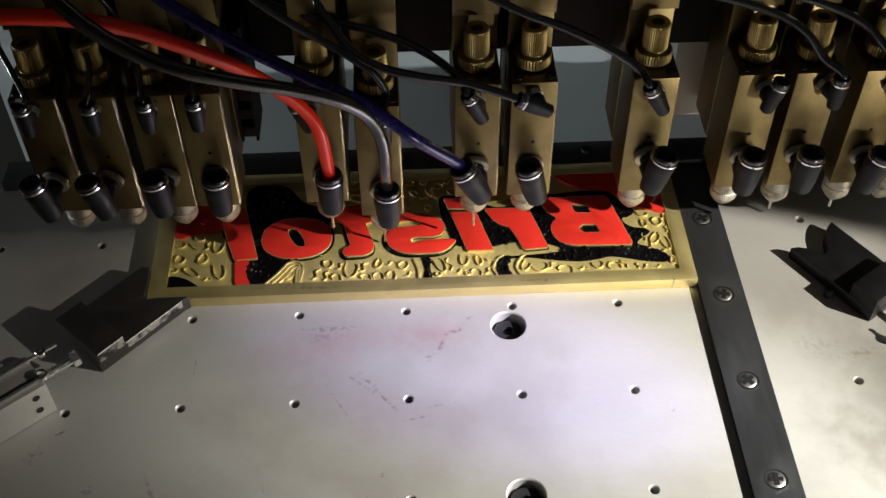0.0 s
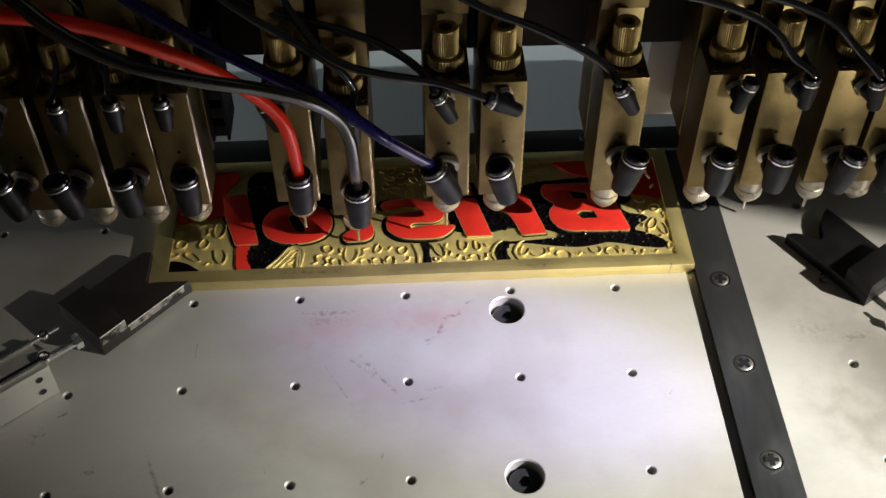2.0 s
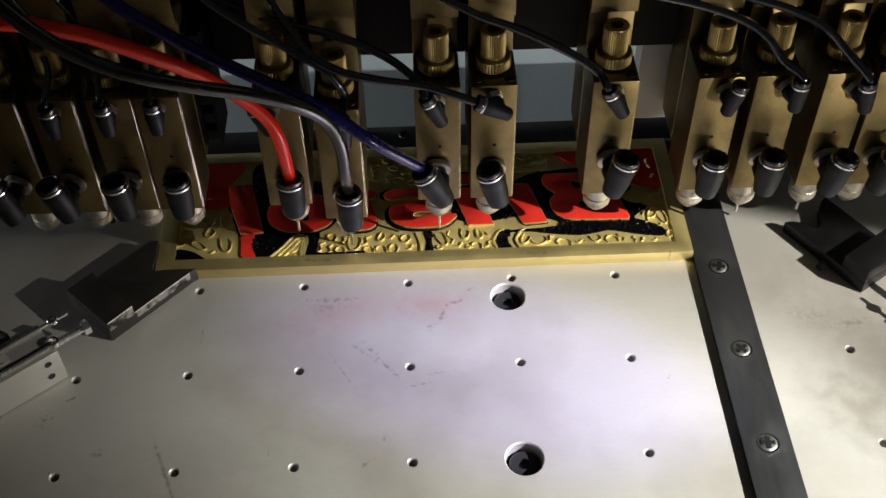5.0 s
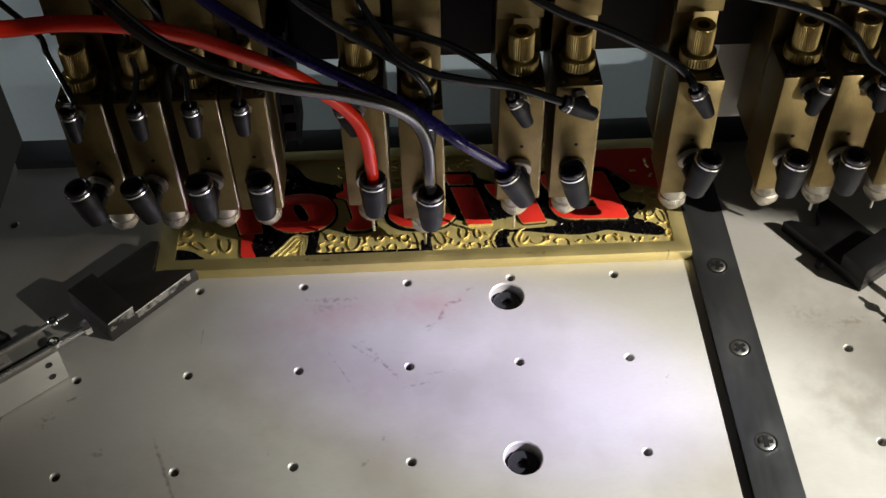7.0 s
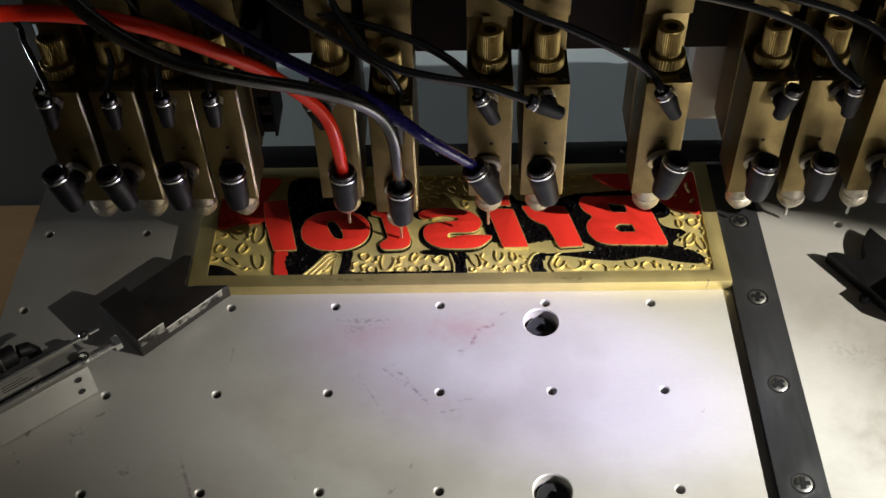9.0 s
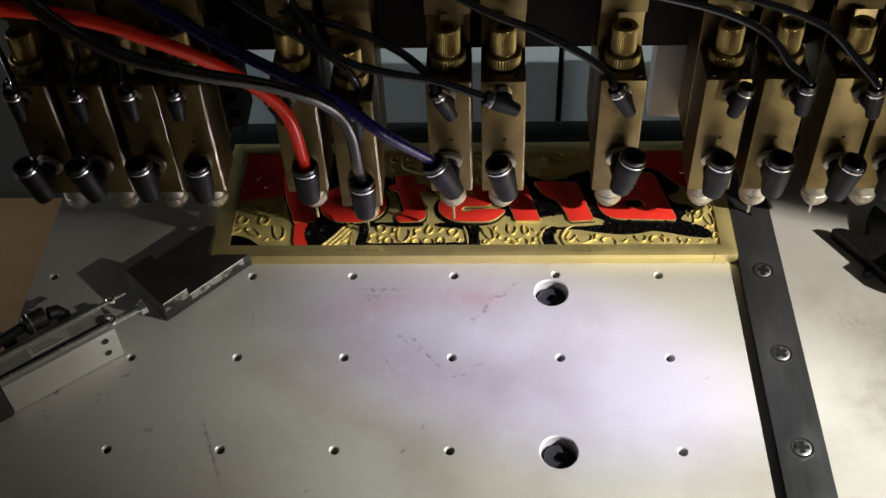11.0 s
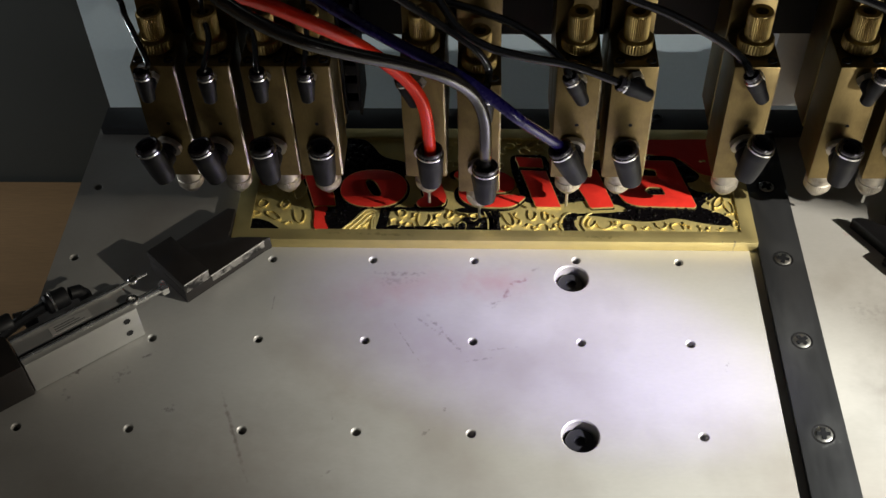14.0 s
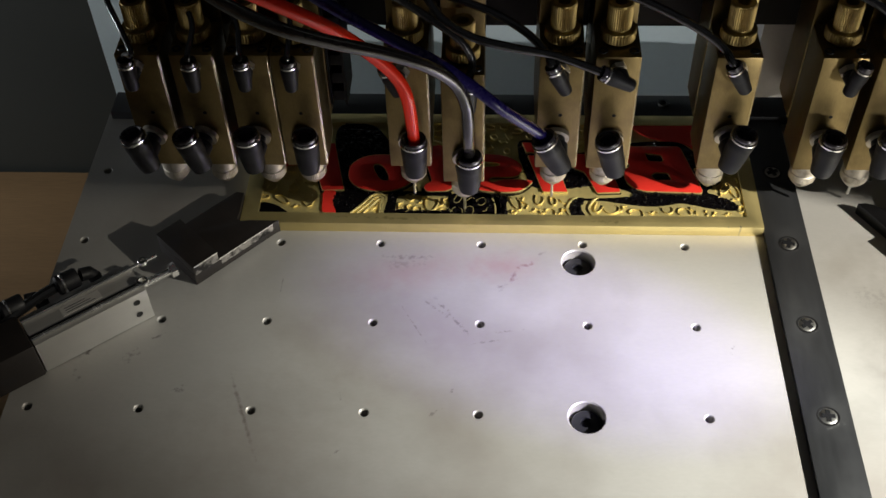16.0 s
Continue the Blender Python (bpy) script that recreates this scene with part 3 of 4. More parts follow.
def frame_ring():
    bm = bmesh.new()
    o = [(MX0, MY0), (MX1, MY0), (MX1, MY1), (MX0, MY1)]
    i = [(IX0, IY0), (IX1, IY0), (IX1, IY1), (IX0, IY1)]
    def ring(pts, z):
        return [bm.verts.new((x, y, z)) for x, y in pts]
    a, b, c, d = ring(o, 0), ring(o, RIM_Z), ring(i, RIM_Z), ring(i, FLOOR_Z - 0.001)
    for p, q in ((a, b), (b, c), (c, d)):
        for k in range(4):
            bm.faces.new((p[k], p[(k + 1) % 4], q[(k + 1) % 4], q[k]))
    bm.faces.new(a)
    bmesh.ops.recalc_face_normals(bm, faces=bm.faces)
    part("border", bm, BRASS_MOLD, mold, bevel=0.0003)
    part("floor_plate", box(IX0, IX1, IY0, IY1, 0.001, FLOOR_Z), BRASS_CAST, mold, "engraved pale brass ground inside the border")


frame_ring()


def filled(loops):
    """A flat sheet inside outlines given in millimetres; a loop within a loop is a hole."""
    cu = bpy.data.curves.new("outline", "CURVE")
    cu.dimensions, cu.fill_mode = "2D", "BOTH"
    for loop in loops:
        sp = cu.splines.new("POLY")
        sp.points.add(len(loop) - 1)
        for p, (x, y) in zip(sp.points, loop):
            p.co = (x * MM, y * MM, 0, 1)
        sp.use_cyclic_u = True
    tmp = new("outline", cu)
    me = bpy.data.meshes.new_from_object(tmp.evaluated_get(bpy.context.evaluated_depsgraph_get()))
    bpy.data.objects.remove(tmp)
    bm = bmesh.new()
    bm.from_mesh(me)
    bpy.data.meshes.remove(me)
    bmesh.ops.remove_doubles(bm, verts=bm.verts, dist=2e-6)
    return bm


def rounded(loop, r=0.9, steps=4):
    """The outline with its corners rounded off."""
    out, n = [], len(loop)
    for k in range(n):
        p, q, w = (Vector(loop[(k + i) % n]) for i in (-1, 0, 1))
        a, b = q + (p - q) * min(0.45, r / max((p - q).length, 1e-6)), q + (w - q) * min(0.45, r / max((w - q).length, 1e-6))
        for i in range(steps + 1):
            t = i / steps
            out.append(tuple(a * (1 - t) ** 2 + q * 2 * t * (1 - t) + b * t * t))
    return out


def soft(loop, steps=4):
    return [(p.x, p.y) for p in smooth_loop([(x, y, 0) for x, y in loop], steps)]


def oval(x, y, a, b, lean=0.0, n=40, power=0.9):
    r = lambda v: math.copysign(abs(v) ** power, v)
    return [(x + a * r(math.cos(2 * math.pi * k / n)) - lean * b * r(math.sin(2 * math.pi * k / n)), y + b * r(math.sin(2 * math.pi * k / n))) for k in range(n)]


def raise_sheet(bm, z0, z1):
    g = bmesh.ops.extrude_face_region(bm, geom=list(bm.faces))
    for v in bm.verts:
        v.co.z = z0
    for v in g["geom"]:
        if isinstance(v, bmesh.types.BMVert):
            v.co.z = z1
    bmesh.ops.recalc_face_normals(bm, faces=bm.faces)
    return bm


def letter(ch, loops, gutter=()):
    """One letter, mirrored: a thin brass wall, the enamel inside it and, with gutter (dx, dy, growth), the black line round it."""
    bm = filled(loops)
    if gutter:
        dx, dy, grow = gutter
        xs, ys = [p[0] for p in loops[0]], [p[1] for p in loops[0]]
        cx, cy, w, h = (min(xs) + max(xs)) / 2, (min(ys) + max(ys)) / 2, max(xs) - min(xs), max(ys) - min(ys)
        wide = [[(cx + dx + (x - cx) * (1 + grow / w), cy + dy + (y - cy) * (1 + grow / h)) for x, y in loops[0]]]
        part("enamel_gutter", raise_sheet(filled(wide), FLOOR_Z - 0.0005, FLOOR_Z + 0.00025), BLACK, mold, "thin line of black enamel round a letter")
    rim = bmesh.new()
    for e in bm.edges:
        if len(e.link_faces) == 1:
            p, q = e.verts[0].co, e.verts[1].co
            d = (q - p).normalized()
            s = Vector((-d.y, d.x, 0)) * 0.0002
            e2 = d * 0.0001
            v = [rim.verts.new((*(w + o).xy, z)) for z in (FLOOR_Z - 0.0004, RIM_Z - 0.00005) for w, o in ((p, s - e2), (q, s + e2), (q, -s + e2), (p, -s - e2))]
            for f in ((4, 5, 6, 7), (0, 1, 5, 4), (1, 2, 6, 5), (2, 3, 7, 6), (3, 0, 4, 7)):
                rim.faces.new([v[k] for k in f])
    bmesh.ops.recalc_face_normals(rim, faces=rim.faces)
    # the enamel stands a little proud of its wall
    ob = part("letter", raise_sheet(bm, FLOOR_Z - 0.0005, RIM_Z + 0.00003), RED, mold, "mirrored letter " + ch + " filled with red enamel", bevel=0.00018)
    part("letter_wall", rim, BRASS_CAST, ob, "thin brass wall round the letter", smooth=False)


LETTER_B = [(71.5, 66.2), (103.5, 66.4), (112.1, 32.0), (83, 33.0), (77, 34.8), (73.2, 41.0), (73.0, 47.7), (77.2, 52.0), (72.6, 55.5), (70.2, 61.0)]
LETTER_R = [(41.0, 60.2), (63.0, 59.4), (70.3, 32.2), (58.3, 31.4), (55.6, 39.5), (52.6, 46.5), (47.5, 49.2), (44.2, 52.8)]
LETTER_S = [(-10.9, 53.9), (-10.5, 56.6), (-6.2, 58.9), (2.1, 59.3), (13.2, 57.3), (20.0, 51.1), (19.2, 44.8), (14.6, 42.4), (5.4, 42.2), (3.3, 40.1), (5.2, 38.4), (12.2, 40.2), (24.5, 39.9), (23.8, 36.6), (18.6, 32.3), (10.4, 31.4), (-0.4, 32.3), (-6.6, 36.6), (-8.5, 42.0), (-7.2, 46.9), (-1.2, 49.4), (7.5, 50.2), (8.3, 52.3), (1.0, 53.7), (-7.4, 51.9)]
LETTER_T = [(-31.9, 64.7), (-21.7, 66.1), (-20.0, 59.3), (-15.0, 58.4), (-15.3, 53.9), (-19.0, 53.2), (-14.7, 38.4), (-15.4, 33.8), (-19.3, 31.5), (-28.3, 31.2), (-30.0, 33.8), (-29.5, 36.2), (-26.0, 38.6), (-29.9, 53.7), (-35.1, 55.2), (-35.4, 57.2), (-31.0, 59.5)]
letter("B", [rounded(LETTER_B, 2.6), rounded([(84.6, 61.4), (93.6, 59.8), (94.2, 54.4), (86.2, 55.0)], 1.5), rounded([(86.4, 44.2), (89.0, 46.9), (95.6, 46.4), (97.2, 41.0), (89.0, 41.0)], 1.2)], (0.4, -0.3, 1.6))
letter("r", [rounded(LETTER_R, 1.2)], (0.0, -0.2, 1.4))
letter("i", [rounded([(23.6, 58.6), (36.6, 57.9), (43.3, 31.9), (30.9, 31.9)], 0.6), rounded([(20.8, 68.6), (34.5, 67.9), (35.4, 60.6), (22.8, 61.2)], 0.6)])
letter("s", [soft(LETTER_S)], (-0.9, -0.4, 3.2))
letter("t", [rounded(LETTER_T, 1.6)], (-0.7, -0.4, 2.8))
letter("o", [oval(-52.6, 44.7, 17.2, 13.6), oval(-52.8, 44.9, 3.1, 6.3, 0.42, 24, 0.75)], (0.5, -0.3, 1.8))
letter("l", [rounded([(-90.9, 65.4), (-79.4, 66.8), (-71.2, 32.0), (-82.2, 31.4), (-88.7, 51.1)], 0.6)], (-0.8, 0.0, 1.6))


def pool(name, pts, material, label, z=RIM_Z - 0.0003, steps=5, density=0.05e6):
    """A pool of enamel with a soft outline."""
    loop = [(p.x, p.y) for p in smooth_loop([(x * MM, y * MM, 0) for x, y in pts], steps)]
    bm = prism(loop, FLOOR_Z - 0.0005, z)
    if material is BLACK:
        # lumps of the wet surface
        rnd = random.Random(len(pts))
        xs, ys = [p[0] for p in loop], [p[1] for p in loop]
        for _ in range(int(density * (max(xs) - min(xs)) * (max(ys) - min(ys)))):
            x, y = rnd.uniform(min(xs), max(xs)), rnd.uniform(min(ys), max(ys))
            inside = False
            for (ax, ay), (bx, by) in zip(loop, loop[1:] + loop[:1]):
                if (ay > y) != (by > y) and x < ax + (bx - ax) * (y - ay) / (by - ay):
                    inside = not inside
            if inside:
                r, e, turn = rnd.uniform(0.0004, 0.0009), rnd.uniform(0.8, 2.0), rnd.uniform(0, 3)
                c, sn = math.cos(turn), math.sin(turn)
                rows = []
                for q, g in ((1, -0.15), (0.94, 0.34), (0.76, 0.66), (0.42, 0.9)):
                    ring_pts = [(r * e * q * math.cos(k * math.pi / 5), r * q * math.sin(k * math.pi / 5)) for k in range(10)]
                    rows.append([bm.verts.new((x + u * c - v * sn, y + u * sn + v * c, z + r * g)) for u, v in ring_pts])
                for p, q in zip(rows, rows[1:]):
                    for k in range(10):
                        bm.faces.new((p[k], p[(k + 1) % 10], q[(k + 1) % 10], q[k]))
                bm.faces.new(rows[-1])
    return part(name, bm, material, mold, label)


pool("enamel_pool", [(-112.8, 50.0), (-102, 50.4), (-89.3, 52.3), (-90.5, 60), (-90, 68), (-84, 82), (-100, 82.8), (-112.8, 82.8)], RED, "red enamel field")
pool("enamel_pool", [(131.3, 55.5), (124, 55.8), (116.5, 58.3), (111.5, 64), (106, 69.5), (96, 71.5), (88, 74), (82, 79), (80, 82.8), (105, 83.0), (131.3, 83.0)], RED, "red enamel field")
pool("enamel_pool", [(-81.2, 31.0), (-75.4, 31.0), (-76.2, 25), (-75.6, 21), (-74.0, 16), (-80.2, 16), (-81.3, 24.0)], RED, "red enamel field")
pool("enamel_pool", [(-79, 67), (-72.5, 39), (-71.5, 32), (-75.2, 31), (-75.8, 25), (-75.2, 21), (-73.5, 16), (-67, 16), (-62, 22.5), (-56, 30), (-44, 31), (-36, 38), (-34.5, 46), (-37, 55), (-33, 62), (-40, 66), (-50, 70), (-60, 82), (-77, 82)], BLACK, "wet black enamel", z=RIM_Z - 0.0008, density=0.10e6)
pool("enamel_pool", [(-113, 15.4), (-99, 15.4), (-101, 18.5), (-106, 21.8), (-113, 22.8)], BLACK, "wet black enamel", z=RIM_Z - 0.0009, density=0)
pool("enamel_pool", [(19.0, 70), (18.8, 60), (21.5, 48), (25.2, 37), (32, 35.5), (44, 35), (50, 36.5), (57, 37), (66, 36), (72, 34.5), (76, 32.3), (76.5, 30.4), (73, 29.2), (60, 28.3), (51, 27.8), (51, 26.6), (60, 26.6), (66, 25.6), (76, 23.8), (86, 22.9), (94, 24.0), (100, 25.3), (107, 24), (113, 22.3), (120, 21.0), (126, 20.6), (128.2, 23.2), (126, 27), (119, 31), (114.5, 33), (116, 36), (121.5, 40.5), (119.5, 43), (113.5, 44.5), (110, 47.5), (109.5, 51.0), (112.5, 51.6), (116, 56), (110, 64), (104, 70), (92, 71), (80, 70), (70, 69), (62, 66.5), (56, 63), (48, 61.5), (42, 64), (38, 66), (36, 70), (28, 71)], BLACK, "wet black enamel", z=RIM_Z - 0.0008, density=0.11e6)
pool("enamel_pool", [(45, 15.6), (51.5, 15.6), (49.5, 21.5), (52, 27.6), (48, 28.2), (44.3, 23)], BLACK, "wet black enamel", z=RIM_Z - 0.0009, density=0.3e6)
pool("enamel_pool", [(8.4, 30), (12.0, 29.4), (12.4, 22), (13, 15.6), (9.0, 15.6), (9.6, 22)], BLACK, "wet black enamel", z=RIM_Z - 0.0009, density=0.12e6)


# where letters and enamel leave no room for ridges
BOXES = ((-93, -70, 30, 69), (-71, -33, 29, 60), (-38, -12, 29.5, 68), (-13, 26, 29, 61), (17, 46, 30, 72), (40, 74, 28, 63), (68, 118, 30, 72), (-112, -84, 48, 83), (78, 132, 66, 83), (-80, -38, 55, 83), (36, 80, 62, 78))


def ridge(pts, closed=False, half=0.21, rise=0.82, material=None):
    """A raised ridge of the brass ground with steep flanks."""
    pts = smooth_loop([(x * MM, y * MM, 0) for x, y in pts], 4, closed)
    bm = bmesh.new()
    n, rows = len(pts), []
    for k, p in enumerate(pts):
        a, b = (pts[k - 1], pts[(k + 1) % n]) if closed else (pts[max(k - 1, 0)], pts[min(k + 1, n - 1)])
        d = (b - a).normalized()
        s = Vector((-d.y, d.x, 0)) * MM
        taper = 1.0 if closed or 0 < k < n - 1 else 0.5
        rows.append([bm.verts.new(p + s * o * taper + Vector((0, 0, FLOOR_Z + z * MM))) for o, z in ((half, -0.1), (half * 0.96, rise * 0.86), (half * 0.74, rise), (-half * 0.74, rise), (-half * 0.96, rise * 0.86), (-half, -0.1))])
    for k in range(n if closed else n - 1):
        p, q = rows[k], rows[(k + 1) % n]
        for i in range(5):
            bm.faces.new((p[i], q[i], q[i + 1], p[i + 1]))
    if not closed:
        bm.faces.new(rows[0])
        bm.faces.new(rows[-1][::-1])
    bmesh.ops.recalc_face_normals(bm, faces=bm.faces)
    part("ridge", bm, material or BRASS_CAST, mold, smooth=False)


def ring(x, y, a, b, turn=0.0, **k):
    """A closed ridge, a little uneven."""
    c, s = math.cos(radians(turn)), math.sin(radians(turn))
    w = [(a * q * math.cos(g), b * q * math.sin(g)) for g, q in ((0.2, 1.0), (1.1, 0.92), (2.0, 1.06), (3.2, 0.96), (4.1, 1.08), (5.3, 0.94))]
    ridge([(x + u * c - v * s, y + u * s + v * c) for u, v in w], True, **k)


def bow(x, y, a, b, turn=0.0, **k):
    """An open ridge like a U, its mouth up."""
    c, s = math.cos(radians(turn)), math.sin(radians(turn))
    ridge([(x + u * a * c - v * b * s, y + u * a * s + v * b * c) for u, v in ((-1, 1), (-0.95, -0.2), (-0.3, -1), (0.6, -0.85), (1, 0.1), (0.75, 0.8))], **k)


def ess(x, y, a, turn=0.0, **k):
    """An S-shaped ridge of half length a."""
    c, s = math.cos(radians(turn)), math.sin(radians(turn))
    ridge([(x + u * a * c - v * a * s, y + u * a * s + v * a * c) for u, v in ((-1, 0.28), (-0.5, -0.18), (0, 0.08), (0.45, 0.3), (1, -0.22))], **k)


def relief():
    """The worm-like ridges all over the brass ground."""
    # the end by the letter l
    ring(-108.7, 33.7, 2.6, 2.7), ring(-97.5, 33.7, 2.4, 3.3, -12), ring(-102.2, 25.2, 4.6, 1.9, -38)
    bow(-90.6, 42.6, 2.8, 5.0, -8), bow(-88.8, 25.0, 2.7, 4.6, 8), bow(-100.3, 47.4, 2.6, 1.6), bow(-109.0, 43.6, 2.2, 2.0, 60)
    ridge([(-105.2, 44.5), (-102.8, 41.0), (-100.8, 39.8)]), bow(-111.6, 27.0, 1.6, 2.4, 90), ess(-95.8, 42.0, 2.6, 75), ess(-94.6, 20.4, 2.2, 10)
    # under the letters o and t
    ring(-36.8, 27.4, 2.4, 2.5, 45), bow(-25.6, 23.2, 3.2, 4.8, -10), ess(-42.0, 20.9, 3.6, 70), ess(-37.4, 19.6, 3.0, 80)
    bow(-32.6, 18.8, 2.4, 2.0, 180), ess(-30.6, 25.6, 2.6, 60), ess(-19.4, 24.4, 3.6, 65), bow(-18.6, 18.4, 2.6, 1.6, 180)
    # under the letter s
    ring(-12.4, 26.4, 1.7, 3.0, -15), ring(-0.4, 24.8, 2.8, 2.3, 50), bow(-12.6, 18.4, 2.7, 2.0, 180), bow(-6.4, 18.6, 2.2, 2.6, 165), ess(2.4, 19.0, 2.4, 40), ess(-6.6, 26.2, 2.8, 20)
    # under the letters i and r
    ess(21.8, 24.4, 4.0, 110), bow(29.0, 26.6, 2.1, 3.2, -8), ring(36.0, 26.0, 1.6, 3.0, 12), bow(17.4, 24.0, 2.2, 4.6, 20), ess(41.6, 25.4, 2.6, 150)
    ess(26.6, 19.4, 2.6, 30), bow(34.4, 18.6, 2.6, 1.7, 170), ring(16.0, 18.0, 1.4, 1.2), ess(40.2, 19.2, 2.4, 60), ring(30.2, 17.8, 1.0, 1.0)
    # along the black tongue
    bow(58.5, 21.6, 2.0, 3.2, -30), bow(65.5, 20.2, 3.8, 2.4, 20), ess(70.8, 21.0, 2.8, 55), bow(77.2, 18.6, 3.6, 2.0, 172), ess(85.6, 18.4, 2.4, 10)
    bow(93.2, 20.4, 2.6, 2.2, 12), bow(100.8, 19.4, 3.0, 2.3, 190), ess(105.6, 20.2, 2.6, -50), ess(112.2, 18.6, 1.8, 100), ess(116.0, 18.2, 1.6, 60), ess(122.6, 18.0, 2.0, 20)
    # the end by the letter B
    bow(119.8, 53.2, 2.6, 1.5, -6), ring(119.6, 46.9, 1.5, 2.6, 8), ring(126.4, 47.8, 2.7, 2.6, 40), ess(130.2, 42.2, 2.0, 90), ring(123.6, 36.4, 2.1, 4.0, -28)
    ess(118.2, 37.4, 2.4, 110), bow(128.2, 33.4, 1.9, 4.4, 14), ess(130.0, 51.0, 2.4, 60), ring(129.8, 21.6, 1.5, 2.3, -10), ess(120.8, 31.4, 2.4, 60), ess(126.4, 27.8, 1.6, 40)
    # the ground behind the letters
    rnd = random.Random(4)
    taken = []
    for _ in range(9000):
        x, y = rnd.uniform(-34, 76), rnd.uniform(58, 81.5)
        if any((x - u) ** 2 + (y - v) ** 2 < 5.6 ** 2 for u, v in taken) or any(e - 1.5 < x < f + 1.5 and g - 1.5 < y < h + 1.5 for e, f, g, h in BOXES):
            continue
        taken.append((x, y))
        a, kind = rnd.uniform(0, 360), rnd.random()
        if kind < 0.35:
            ring(x, y, rnd.uniform(1.5, 2.6), rnd.uniform(1.5, 2.6), a)
        elif kind < 0.7:
            bow(x, y, rnd.uniform(1.6, 2.4), rnd.uniform(1.8, 2.8), a)
        else:
            ess(x, y, rnd.uniform(2.2, 3.0), a)
    # a fingerprint of nested bands under the letter o
    for k in range(3):
        ridge([(-66.5 + 3.2 * k, 15.9), (-61 + 2.6 * k, 22.0), (-56 + 1.5 * k, 28.8 - 1.6 * k), (-51.5 + 0.2 * k, 29.4 - 2.0 * k), (-48.9 - 1.4 * k, 25.6 - 1.2 * k), (-50.2 - 0.8 * k, 15.9)], False, 0.5)
    ring(-55.0, 20.4, 1.1, 2.6, -40)
    # bands beside the black strokes
    for x in (42.6, 53.6):
        ridge([(x + 1.6, 16), (x, 21), (x + 2.6, 26.5), (x + 5.5, 28.4)], False, 0.5)
    ridge([(6.8, 16), (6.6, 22), (4.6, 28.5)], False, 0.5)
    # the scroll behind the letter r
    for k in range(3):
        ridge([(44, 66 + 2.2 * k), (50, 66.5 + 2.2 * k), (56, 69 + 2 * k), (64, 70.0 + 1.9 * k), (72 - k, 71.5 + 0.9 * k), (73.5 - 2 * k, 75.0), (67 - k, 76.4 - k)], False, 0.45)
    ridge([(-29, 82), (-28, 72), (-20, 68), (-13, 66)], False, 0.5)
    # bits of the ground that stand out of the red fields
    for x, y, turn in ((126.4, 73.6, 80), (126.9, 69.8, 100), (118.8, 66.2, -8), (127.6, 62.4, 50)):
        ess(x, y, 1.5, turn, half=0.5, rise=1.35)
    for x, y, turn in ((-104.5, 63, 80), (-98, 57.5, 15), (-108, 54.5, 25)):
        ess(x, y, 2.6, turn, half=0.5, rise=1.25, material=RED)


relief()


# black enamel that the needle lays down on the way: each stroke wells up from the ground at its time
STROKES = []


def stroke(pts, when):
    p = pool("enamel_stroke", pts, BLACK, "fresh black enamel laid by the needle", z=RIM_Z - 0.0004, steps=4)
    STROKES.append((p, when))


stroke([(-48.8, 15.6), (-35, 15.6), (-22, 15.6), (-22, 17.2), (-36, 17.0), (-43.2, 17.6), (-43.6, 24), (-43.0, 30.4), (-47.6, 30.6), (-48.4, 24)], 4.8)
stroke([(-23, 15.6), (-10, 15.6), (-4, 15.6), (-4, 17.2), (-12, 17.0), (-23, 17.2)], 6.2)
stroke([(-5, 15.6), (2, 15.6), (9, 15.6), (9.5, 20), (9.0, 23), (7.2, 22), (6.5, 17.8), (0, 17.4), (-5, 17.2)], 6.9)
stroke([(9.2, 22), (8.6, 26), (5, 30), (-6, 31), (-9, 29), (-2, 27.8), (5, 26.4), (7, 22)], 7.7)
stroke([(-44, 28.8), (-36, 29.4), (-26, 28.8), (-17, 29.0), (-17, 31.2), (-30, 31.4), (-44, 31.2)], 10.7)
stroke([(-43, 16.4), (-34, 16.6), (-24, 16.4), (-24, 17.8), (-30, 18.2), (-34, 17.6), (-38, 18.6), (-43, 18.3)], 11.6)
stroke([(-25, 16.4), (-16, 16.6), (-8, 16.4), (-8, 18.6), (-14, 17.8), (-19, 18.4), (-25, 17.8)], 12.3)
stroke([(-9, 16.2), (0, 16.2), (8.6, 16.2), (8.6, 21), (2, 20.4), (-4, 20.8), (-9, 19.6)], 13.0)
stroke([(-6, 20), (2, 20), (8.4, 20), (8.4, 24.6), (2, 24), (-5, 24.4)], 13.8)
stroke([(-9, 23.5), (0, 23.6), (8.2, 24), (7.6, 28.6), (0, 30.2), (-9, 29)], 14.8)
stroke([(-17.6, 17.2), (-7, 17), (-5, 24), (-6, 29.6), (-13, 30.4), (-17.2, 28), (-16.4, 22)], 15.6)


# ---- clamps ----
clamp = thing("corner_clamp", "dark steel stepped corner clamp with worn bright edges against the mold", "clamp")
TABLE.append(clamp)


